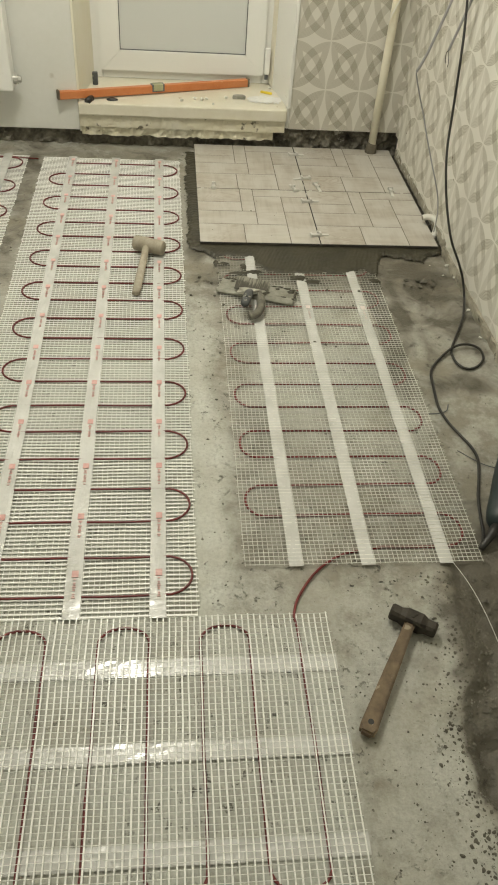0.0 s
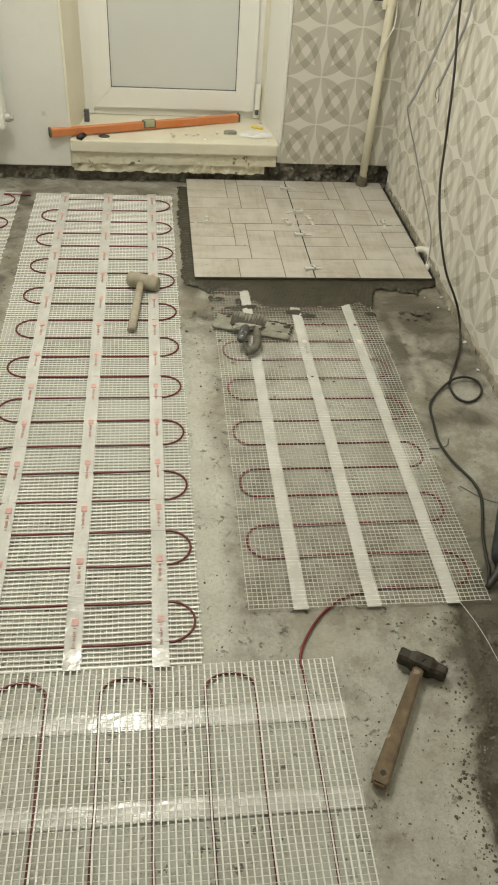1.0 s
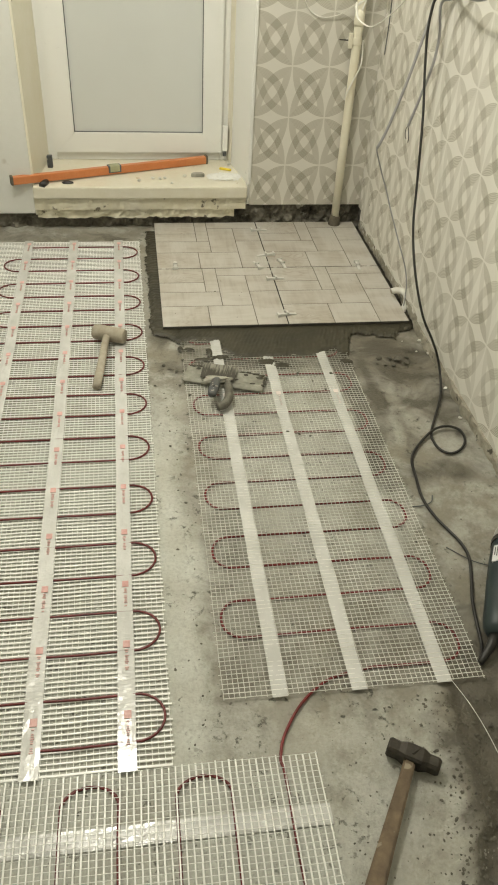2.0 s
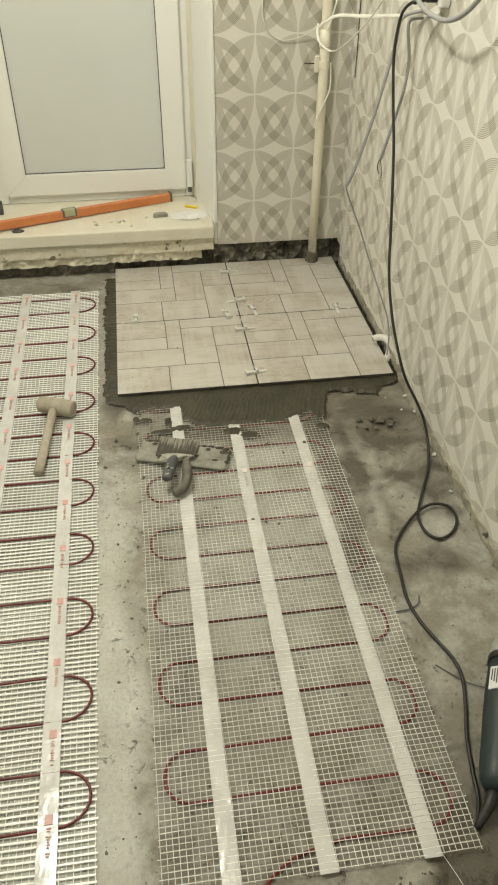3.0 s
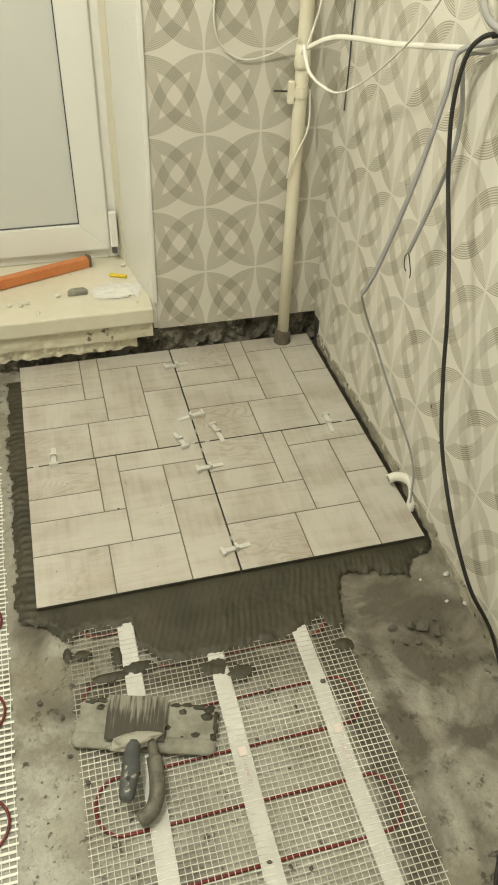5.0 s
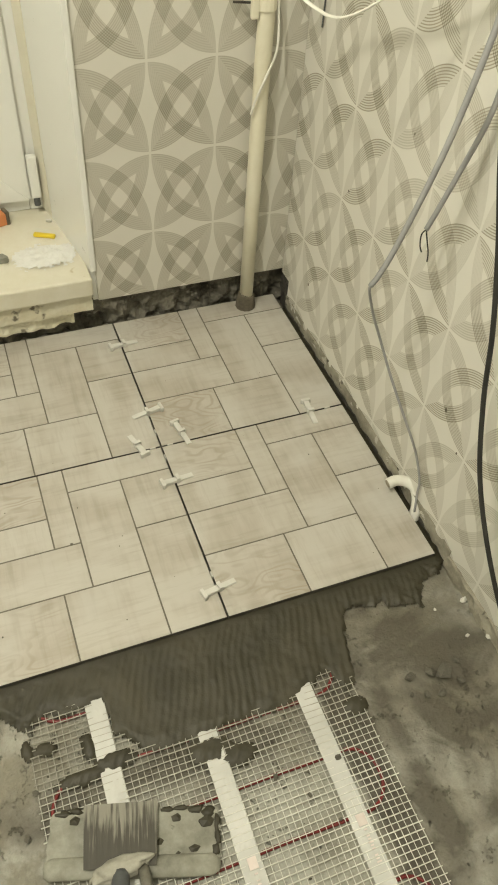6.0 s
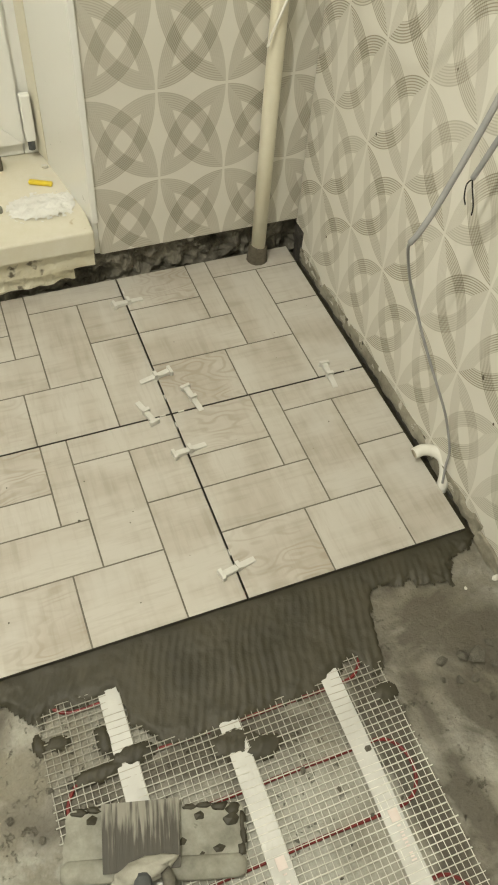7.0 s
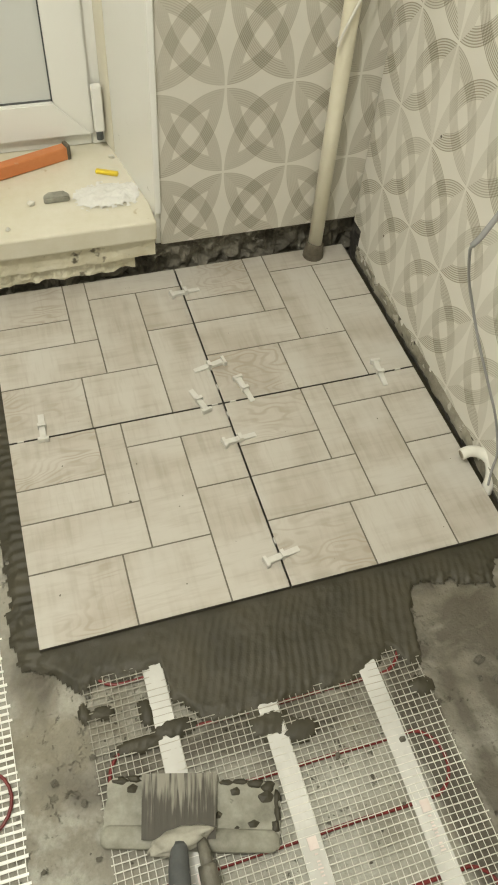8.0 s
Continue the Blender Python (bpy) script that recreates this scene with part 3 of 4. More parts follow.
    part("hinge_pin", tube([(-0.106, 0.68, 0.212), (-0.106, 0.68, 0.233)], 0.008, 10), GRIP, hinge, "dark hinge pin")


balcony_door()


# ---- spirit level on the sill ----
def spirit_level():
    a, b = Vector((-0.965, 0.383, 0.1995)), Vector((-0.178, 0.655, 0.1915))
    d = (b - a).normalized()
    side = Vector((-d.y, d.x, 0)).normalized()
    m = Matrix.Translation(a) @ Matrix((d, side, d.cross(side))).transposed().to_4x4()
    n = (b - a).length
    level = thing("spirit_level", tuple(a), "long orange spirit level lying across the sill", "level")
    body = part("body", box(0.008, n - 0.008, 0.0, 0.024, -0.006, 0.024, 0.0025, m), ORANGE, level)
    for u in (0.0, n - 0.010):
        part("end_cap", box(u, u + 0.010, -0.001, 0.025, -0.007, 0.028, 0.003, m), RUST, level, "brownish plastic end cap")
    part("window_frame", box(n * 0.47, n * 0.535, -0.0015, 0.0255, 0.000, 0.0285, 0.002, m), GRIP, level, "dark bezel of the vial")
    part("vial", box(n * 0.478, n * 0.527, -0.0025, 0.0265, 0.004, 0.0295, 0.002, m), VIAL, level, "pale green vial")


spirit_level()


def blob(at, size, seed, amount=0.35, sub=2, m=None):
    bm = bmesh.new()
    bmesh.ops.create_icosphere(bm, subdivisions=sub, radius=1.0)
    for v in bm.verts:
        k = 1 + amount * noise.noise(v.co * 1.4 + Vector((seed * 7.1, seed, 0))) + 0.4 * amount * noise.noise(v.co * 3.7 + Vector((seed, 0, 5)))
        v.co = Vector((v.co.x * size[0], v.co.y * size[1], v.co.z * size[2])) * k
    if m is not None:
        bmesh.ops.transform(bm, matrix=m, verts=bm.verts)
    bmesh.ops.translate(bm, vec=at, verts=bm.verts)
    return bm


tagged(part("roller_knob", tube([(-0.852, 0.392, 0.191), (-0.838, 0.43, 0.191)], 0.0125, 14), BLACK, None, "", True), "black round rubber knob under the level on the sill", "knob")
tagged(part("wedge", box(-0.845, -0.823, 0.60, 0.62, 0.1855, 0.235, 0.003), GRIP), "dark grey wedge standing against the door frame on the sill", "wedge")
tagged(part("dark_lump", blob((-0.756, 0.432, 0.188), (0.022, 0.012, 0.006), 2.0), BLACK), "small dark lump on the sill under the level", "lump")
tagged(part("metal_scrap", prism([(-0.262, 0.497), (-0.208, 0.497), (-0.206, 0.508), (-0.216, 0.522), (-0.25, 0.522), (-0.261, 0.512)], 0.1852, 0.198, 0.002), DUSTY), "small grey scrap with rounded corners on the sill", "scrap")
tagged(part("yellow_stub", box(-0.026, 0.026, -0.006, 0.006, 0.0, 0.009, 0.003, pose(-0.112, 0.580, 0.1853, 0, 0, -26)), YELLOW), "small yellow plastic stub on the sill", "stub")


def powder_height(x, y):
    r = math.hypot((x + 0.122) / 0.080, (y - 0.50) / 0.062)
    return 0.1853 + max(0.0, 1 - r ** 1.3) * (0.008 + 0.008 * fray(x, y, 0, 45)) + 0.0012 * fray(x, y, 0, 150)


def powder_here(x, y):
    return math.hypot((x + 0.122) / 0.080, (y - 0.50) / 0.062) + 0.35 * fray(x, y, 0, 24, 2) + 0.35 * fray(x, y, 0, 120, 5) < 0.85


tagged(part("powder", sheet(-0.23, -0.045, 0.40, 0.60, 0.0022, powder_height, powder_here), POWDER, None, "", True), "thin scatter of white plaster powder on the sill", "powder")
# plain pale chips added in place of clear tile clips fallen by the level
for k, (x, y, s) in enumerate([(-0.42, 0.475, 0.008), (-0.39, 0.47, 0.010), (-0.372, 0.478, 0.008), (-0.29, 0.50, 0.009), (-0.475, 0.45, 0.009), (-0.09, 0.64, 0.008), (-0.345, 0.425, 0.006)]):
    tagged(part("clip_stand_in", blob((x, y, 0.1855 + s * 0.55), (s, s * 0.7, s * 0.75), k + 3.0, 0.5, 1), CHIP), "pale chip on the sill in place of a fallen clear tile clip", "chip", "chips on the sill")


# ---- radiator at the white wall ----
def radiator():
    rad = thing("radiator", (-1.36, 0.37, 0.235), "white panel radiator hanging on the painted wall", "radiator")
    for k in range(6):
        part("section", box(-1.60 + 0.08 * k, -1.524 + 0.08 * k, 0.325, 0.40, 0.238, 0.79, 0.008), PVC, rad)
    for x in (-1.45, -1.25):
        part("bracket", box(x, x + 0.02, 0.395, 0.425, 0.70, 0.74, 0.002), PVC, rad)
    plug = part("plug", tube([(-1.128, 0.362, 0.274), (-1.106, 0.362, 0.274)], 0.017, 12), ALU, rad, "dull metal end plug")
    part("plug_cap", tube([(-1.108, 0.362, 0.274), (-1.094, 0.362, 0.274)], 0.012, 6), ALU, plug)


radiator()


# ---- riser pipe in the corner ----
def riser():
    p = thing("riser_pipe", (0.338, 0.396, 0.0), "cream painted riser pipe standing in the corner", "pipe")
    tiltx = 0.012
    part("pipe", tube([(0.336, 0.396, -0.01), (0.337, 0.3955, 0.4), (0.338 + tiltx * 0.2, 0.395, 0.9), (0.338 + tiltx, 0.395, 2.6)], 0.0165, 18), PIPE, p, "", True)
    part("collar", tube([(0.336, 0.396, 0.0), (0.336, 0.396, 0.03), (0.336, 0.396, 0.058), (0.337, 0.396, 0.062)], [0.027, 0.0245, 0.021, 0.0175], 14), RUST, p, "brown crusted collar at the floor", True)
    clamp = part("clamp", tube([(0.338, 0.395, 0.715), (0.338, 0.395, 0.738)], 0.0195, 16), PIPE, p)
    part("clamp_ear", box(0.306, 0.322, 0.385, 0.397, 0.70, 0.752, 0.003), PIPE, clamp)
    part("clamp_pin", tube([(0.275, 0.405, 0.727), (0.322, 0.392, 0.727)], 0.0022, 6), STEEL, clamp, "thin dark screw")
    part("weld", tube([(0.338, 0.395, 0.775), (0.338, 0.395, 0.785), (0.338, 0.395, 0.80), (0.338, 0.395, 0.83)], [0.017, 0.0195, 0.0185, 0.017], 16), PIPE, p, "", True)


riser()


# ---- wires at the wall ----
def cord(name, pts, r, material, label, category="cable", flat=1.0, up=None, n=8):
    return tagged(part(name, tube(glide(pts, n), r, 8, None, flat, up), material, None, "", True), label, category)


cord("black_cord", [(0.385, -0.345, 1.018), (0.368, -0.318, 1.006), (0.356, -0.303, 0.975), (0.348, -0.308, 0.90), (0.350, -0.335, 0.80), (0.349, -0.385, 0.70), (0.343, -0.435, 0.60), (0.341, -0.468, 0.50), (0.331, -0.528, 0.40), (0.331, -0.61, 0.30),
                    (0.348, -0.69, 0.20), (0.382, -0.725, 0.13), (0.405, -0.735, 0.08), (0.412, -0.77, 0.035), (0.402, -0.82, 0.014), (0.383, -0.87, 0.008), 
                    (0.313, -1.008, 0.005), (0.303, -1.056, 0.005), (0.311, -1.094, 0.005), (0.336, -1.111, 0.005), (0.370, -1.094, 0.005), (0.395, -1.057, 0.005), (0.397, -1.015, 0.005), (0.372, -1.001, 0.011), (0.342, -1.000, 0.011), (0.306, -1.020, 0.011), (0.265, -1.057, 0.005),
                    (0.232, -1.099, 0.005), (0.215, -1.137, 0.005), (0.207, -1.199, 0.005), (0.199, -1.279, 0.005), (0.209, -1.344, 0.005), (0.226, -1.392, 0.005), (0.244, -1.441, 0.005), (0.247, -1.488, 0.005), (0.232, -1.545, 0.005), (0.209, -1.614, 0.005), (0.195, -1.679, 0.005), (0.186, -1.729, 0.005),
                    (0.168, -1.768, 0.012)], 0.0038, BLACK, "black rubber cord hanging from the outlet and coiled on the screed", n=10)
cord("grey_cable", [(0.430, -0.262, 0.985), (0.388, -0.221, 0.961), (0.372, -0.235, 0.90), (0.338, -0.245, 0.76), (0.302, -0.240, 0.62), (0.283, -0.236, 0.562), (0.276, -0.232, 0.543), (0.282, -0.224, 0.522), (0.312, -0.205, 0.455), (0.337, -0.200, 0.40), (0.362, -0.224, 0.325),
                    (0.389, -0.262, 0.245), (0.408, -0.279, 0.195), (0.426, -0.286, 0.145), (0.432, -0.305, 0.10), (0.434, -0.309, 0.06), (0.43, -0.322, 0.025)], [0.0044] * 49 + [0.0024] * 80, GREY, "grey cable stripped to a thin wire, hanging to the white conduit")
frayed = cord("grey_cable", [(0.436, -0.235, 0.965), (0.414, -0.20, 0.945), (0.421, -0.213, 0.865), (0.414, -0.222, 0.79), (0.397, -0.208, 0.69), (0.385, -0.199, 0.63), (0.379, -0.194, 0.60)], 0.0042, GREY, "grey cable hanging with a frayed bare end")
for k, (dx, dy, dz) in enumerate(((0.004, -0.012, -0.034), (-0.004, 0.002, -0.028), (0.006, -0.004, -0.022))):
    part("bare_strand", tube(glide([(0.378, -0.196, 0.601), (0.378 + dx * 0.9, -0.196 + dy * 0.2 + 0.004, 0.59), (0.378 + dx, -0.197 + dy, 0.601 + dz), (0.379 + dx * 0.3, -0.20 + dy * 1.2, 0.595 + dz * 1.2)], 6), 0.0011, 6), BLACK if k < 2 else WHITE, frayed, "bare twisted strand", True)
cord("white_flat_cable", [(0.256, 0.168, 0.868), (0.263, 0.148, 0.884), (0.288, 0.06, 0.922), (0.334, -0.086, 0.944), (0.388, -0.182, 0.960), (0.434, -0.264, 0.974), (0.437, -0.36, 0.99)], 0.0048, WHITE, "white flat cable stretched from the pipe to the wall", flat=0.35, up=(1, 0, 0))
cord("white_wire_loop", [(0.258, 0.160, 0.886), (0.247, 0.112, 0.873), (0.244, 0.074, 0.857), (0.252, 0.02, 0.848), (0.266, -0.039, 0.853), (0.296, -0.094, 0.893), (0.337, -0.149, 0.965), (0.362, -0.19, 1.04), (0.385, -0.23, 1.14)], 0.0036, WHITE, "white wire looping from the pipe up to the wall", flat=0.5)
cord("thin_white_wire", [(0.322, 0.375, 0.845), (0.31, 0.39, 0.838), (0.262, 0.408, 0.806), (0.20, 0.412, 0.797), (0.15, 0.414, 0.825), (0.132, 0.414, 0.88), (0.136, 0.414, 0.95), (0.14, 0.414, 1.10)], 0.0024, WHITE, "thin white wire bowed along the papered wall", flat=0.8)
cord("thin_white_wire", [(0.36, 0.392, 0.73), (0.363, 0.386, 0.68), (0.358, 0.378, 0.64), (0.336, 0.372, 0.595), (0.318, 0.374, 0.55), (0.313, 0.378, 0.525)], 0.0026, WHITE, "thin white wire end hanging round the pipe")
cord("thin_white_wire", [(0.335, 0.362, 0.83), (0.352, 0.372, 0.87), (0.366, 0.372, 0.93), (0.372, 0.38, 1.05)], 0.0026, WHITE, "thin white wire rising beside the pipe")
cord("dark_wire", [(0.4375, 0.352, 1.10), (0.4365, 0.356, 0.90), (0.4375, 0.352, 0.80), (0.437, 0.352, 0.69)], 0.0017, GRIP, "thin dark wire hanging straight down the wall")
cord("grey_cable", [(0.432, -0.20, 1.14), (0.40, -0.245, 1.06), (0.378, -0.30, 1.032), (0.370, -0.38, 1.022), (0.370, -0.46, 1.010), (0.370, -0.575, 1.015), (0.375, -0.667, 1.048), (0.39, -0.73, 1.11)], 0.0056, GREY, "thick grey cable bowed along the wall past the plug")


def outlet():
    o = thing("outlet", (0.437, -0.37, 1.03), "small black plug and socket at the papered wall", "socket")
    part("socket", box(0.415, 0.4395, -0.405, -0.345, 1.01, 1.07, 0.006), PVC, o, "white socket body")
    plug = part("plug", tube([(0.417, -0.37, 1.035), (0.405, -0.37, 1.033), (0.393, -0.360, 1.025)], [0.019, 0.017, 0.010], 12), BLACK, o, "black rubber plug", True)
    part("strain_relief", tube([(0.395, -0.360, 1.026), (0.376, -0.332, 1.012)], [0.0075, 0.005], 10), BLACK, plug, "", True)


outlet()


def conduit():
    pts = glide([(0.400, -0.256, 0.047), (0.418, -0.256, 0.051), (0.436, -0.266, 0.052), (0.4475, -0.284, 0.046), (0.444, -0.306, 0.030), (0.432, -0.322, 0.010), (0.426, -0.328, -0.01)], 6)
    c = thing("conduit", (0.43, -0.32, 0.0), "white plastic conduit elbow curling out beside the tiles", "conduit")
    part("tube", tube(pts, 0.0112, 14), WHITE, c, "", True)
    # solid plug; the bore's shade is put into its darker colour
    part("bore", tube([pts[0] - (pts[1] - pts[0]) * 0.4, pts[1]], 0.0084, 12), PALE_WOOD, c, "shaded open end")


conduit()


# ---- laid tiles ----
S = 0.4195
LAYOUT = [(0, 0.387, 0, 0.265), (0, 0.387, 0.265, 0.44), (0.387, 0.505, 0, 0.44), (0.505, 1, 0, 0.142), (0.505, 0.757, 0.142, 0.68), (0.757, 1, 0.142, 0.44), (0.757, 1, 0.44, 1), (0, 0.505, 0.44, 0.68), (0, 0.38, 0.68, 1), (0.38, 0.757, 0.68, 1)]


def floor_tile(x, y):
    t = thing("floor_tile", (x, y, 0.013), "large pale limed-oak look ceramic tile, freshly laid", "tile", "laid floor tiles")
    h = S / 2
    part("tile_body", box(x - h, x + h, y - h, y + h, 0.0128, 0.0212), BISQUE, t, "dark tile edge")
    part("groove_bed", box(x - h + 0.0006, x + h - 0.0006, y - h + 0.0006, y + h - 0.0006, 0.0205, 0.0216), GROUT, t, "grey grooves between the panels")
    for k, (u0, u1, v0, v1) in enumerate(LAYOUT):
        g = 0.0015
        part("panel", box(x - h + u0 * S + (g if u0 else 0.0002), x - h + u1 * S - (g if u1 < 1 else 0.0002), y + h - v1 * S + (g if v1 < 1 else 0.0002), y + h - v0 * S - (g if v0 else 0.0002), 0.0208, 0.0222, 0.0004, None, 1), TILE_RINGS if k in (0, 8) else TILE, t)
    return t


J = 0.0018
first = floor_tile(-J - S / 2, -J - S / 2)
for sx, sy in ((1, -1), (-1, 1), (1, 1)):
    copy_thing(first, pose(sx * (J + S / 2), sy * (J + S / 2), 0.013))


def levelling_clip(m, label):
    """A wedge pushed through a strap that stands in the joint."""
    p = m.translation
    c = thing("levelling_clip", (p.x, p.y, p.z), label, "tile clip", "clips in the tile joints")
    wedge = prism([(-0.030, 0.0005), (0.034, 0.0005), (0.034, 0.0025), (-0.025, 0.0095), (-0.030, 0.0095)], -0.0058, 0.0058, 0.0008, m @ pose(0, 0, 0, 90, 0, 0))
    part("wedge", wedge, CLIP, c)
    strap = bmesh.new()
    box(-0.0035, 0.0035, -0.0075, -0.0058, -0.004, 0.013, 0.0, m, 2, strap)
    box(-0.0035, 0.0035, 0.0058, 0.0075, -0.004, 0.013, 0.0, m, 2, strap)
    box(-0.0035, 0.0035, -0.0075, 0.0075, 0.011, 0.0135, 0.0, m, 2, strap)
    part("strap", strap, CLIP, c)
    part("wedge_head", box(-0.036, -0.029, -0.0105, 0.0105, 0.0004, 0.012, 0.0012, m), CLIP, c)


for x, y, a in ((0.052, 0.022, -78), (-0.047, 0.016, 105), (-0.356, 0.024, 88), (0.342, -0.004, -92), (0.006, -0.098, 8), (0.004, -0.363, 12), (0.006, 0.335, 8), (-0.002, 0.102, 188)):
    levelling_clip(pose(x, y, 0.0222, 0, 0, a), "white plastic levelling wedge stuck in the tile joint")
for x, y in ((-0.018, 0.0), (0.020, 0.0), (0.0, 0.045), (0.0, -0.03), (0.0, -0.33), (0.005, 0.37), (0.385, 0.0), (-0.40, 0.0)):
    w, d = (0.006, 0.0012) if y == 0 else (0.0012, 0.006)
    tagged(part("broken_strap", box(x - w, x + w, y - d, y + d, 0.013, 0.0236), CLIP),
           "white strap stub standing in the tile joint", "tile clip", "strap stubs in the joints")


# ---- mortar bed ----
FRONT = [(-0.50, -0.43), (-0.414, -0.461), (-0.369, -0.505), (-0.33, -0.492), (-0.243, -0.498), (-0.236, -0.556), (-0.197, -0.600), (-0.095, -0.606), (0.061, -0.598), (0.095, -0.588), (0.128, -0.572), (0.145, -0.612),
         (0.170, -0.600), (0.187, -0.530), (0.205, -0.476), (0.30, -0.494), (0.347, -0.505), (0.379, -0.474), (0.46, -0.432)]
DAUBS = [(-0.296, -0.602, 0.052, 0.014), (-0.245, -0.592, 0.040, 0.018), (-0.281, -0.556, 0.013, 0.026), (-0.10, -0.626, 0.040, 0.028), (-0.065, -0.648, 0.036, 0.022), (0.150, -0.636, 0.024, 0.020),
         (-0.345, -0.540, 0.020, 0.012), (-0.225, -0.545, 0.020, 0.014), (-0.066, -0.700, 0.012, 0.008), (-0.372, -0.535, 0.010, 0.020)]


def front_edge(x):
    for (x0, y0), (x1, y1) in zip(FRONT, FRONT[1:]):
        if x <= x1:
            return y0 + (y1 - y0) * (x - x0) / (x1 - x0)
    return FRONT[-1][1]


def mortar_mask(x, y):
    """Positive where mortar lies."""
    wob = 0.010 * fray(x, y, 0, 22, 1) + 0.008 * fray(x, y, 0, 55, 2) + 0.006 * fray(x, y, 0, 120, 3)
    m = min(y - front_edge(x) + (0.8 if x < 0.17 else 1.9) * wob, x + 0.463 + 1.2 * wob, 0.443 - x + 0.4 * wob, 0.385 - y)
    for cx, cy, sx, sy in DAUBS:
        m = max(m, 0.018 * (1 - ((x - cx) / sx) ** 2 - ((y - cy) / sy) ** 2) + 0.5 * wob)
    if x < -0.235 and -0.548 < y < -0.49:
        m += 0.010 * max(0.0, fray(x, y, 0, 60, 21)) * 2
    return m


def mortar_height(x, y):
    t = min(1.0, max(0.0, mortar_mask(x, y) / 0.022))
    bend = -0.11 * (y + 0.42) * (1 - 1.2 * x)
    ridge = math.sin((x + bend * 3 + 0.012 * fray(x, y, 0, 9, 7)) * 2 * math.pi / 0.0125 + 1.6 * fray(x, y, 0, 9, 4))
    fade = min(1.0, max(0.0, (-0.425 - y) / 0.02)) * (0.35 + 0.65 * min(1, max(0, 0.6 + 1.4 * fray(x, y, 0, 10, 9))))
    side = 1.0 if x < -0.42 else 0.0
    ridge_side = math.sin((y + 0.01 * fray(x, y, 0, 20)) * 2 * math.pi / 0.02) * side
    return 0.001 + t ** 0.6 * (0.0098 + 0.0006 * ridge * fade + 0.0011 * fray(x * 75, y * 5 + bend * 40, 0, 1, 15) * fade + 0.0012 * ridge_side + 0.0020 * fray(x, y, 0, 26, 5) + 0.001 * fray(x, y, 0, 80, 5))


tagged(part("mortar_bed", sheet(-0.49, 0.45, -0.68, 0.39, 0.0032, mortar_height, lambda x, y: mortar_mask(x, y) > 0 and not (abs(x) < 0.405 and y > -0.405)), MORTAR, None, "", True),
       "dark wet combed tile mortar spread round the tiles", "mortar", "", "stuff")


# ---- heating mats ----
def ribbon(bm, pts, w, h, across):
    """A thin flat thread: top and two sides."""
    rows = []
    for p in pts:
        a, up = across * (w / 2), Vector((0, 0, h))
        rows.append([bm.verts.new(q) for q in (p - a, p - a * 0.6 + up, p + a * 0.6 + up, p + a)])
    for r, s in zip(rows, rows[1:]):
        for k in range(3):
            bm.faces.new((r[k], s[k], s[k + 1], r[k + 1]))


def net(x0, x1, y0, y1, z, pitch_x, pitch_y, wx, wy, wave, drop=0.0, seed=0.0, skew=0.0):
    """The glass-fibre net: threads along y every pitch_x, threads along x every pitch_y."""
    bm = bmesh.new()

    def at(x, y):
        return Vector((x + skew * (y - y0) + 0.0022 * fray(x, y, 0, 6, seed) + 0.0007 * fray(x, y, 2, 40, seed), y + 0.0022 * fray(x, y, 4, 6, seed) + 0.0007 * fray(x, y, 6, 40, seed), z + wave * (0.5 + 0.5 * fray(x, y, 8, 9, seed)) + drop * max(0.0, (x - x1 + 0.09) / 0.09) * (0.5 + fray(x, y, 1, 8, seed))))

    nx, ny, step = round((x1 - x0) / pitch_x), round((y1 - y0) / pitch_y), 0.032
    for i in range(nx + 1):
        x = x0 + (x1 - x0) * i / nx
        e0, e1 = 0.004 * random.random(), 0.004 * random.random()
        n = max(2, round((y1 - y0) / step))
        ribbon(bm, [at(x, y0 - e0 + (y1 + e1 - y0 + e0) * k / n) for k in range(n + 1)], (wx + (0.0011 if wx < 0.001 and x < x0 + 0.09 else 0.0)) * random.uniform(0.8, 1.15), 0.0007, Vector((1, 0, 0)))
    for j in range(ny + 1):
        y = y0 + (y1 - y0) * j / ny
        e0, e1 = 0.006 * random.random(), 0.006 * random.random()
        n = max(2, round((x1 - x0) / step))
        ribbon(bm, [at(x0 - e0 + (x1 + e1 - x0 + e0) * k / n, y) + Vector((0, 0, 0.0006)) for k in range(n + 1)], wy * random.uniform(0.8, 1.15), 0.0008, Vector((0, 1, 0)))
    return bm


def serpentine(rows, x_lo, x_hi, z, first_hi, rx=0.062, seed=0.0, skew=0.0, y_ref=0.0):
    """Straight runs joined by round bends, alternately at the high and the low end."""
    out = []
    hi = first_hi
    for k, y in enumerate(rows):
        a, b = (x_lo + rx, x_hi - rx) if hi else (x_hi - rx, x_lo + rx)
        for i in range(9):
            x = a + (b - a) * i / 8
            out.append((x, y + 0.0028 * fray(x, y, 0, 7, seed), z))
        if k < len(rows) - 1:
            c, r = (y + rows[k + 1]) / 2, (rows[k + 1] - y) / 2
            for i in range(1, 12):
                t = math.pi * i / 12
                out.append((b + (rx if hi else -rx) * math.sin(t) ** 0.85, c - r * math.cos(t) * 1.02, z + 0.0015 * math.sin(t)))
        hi = not hi
    return [(x + skew * (y - y_ref), y, zz) for x, y, zz in out]


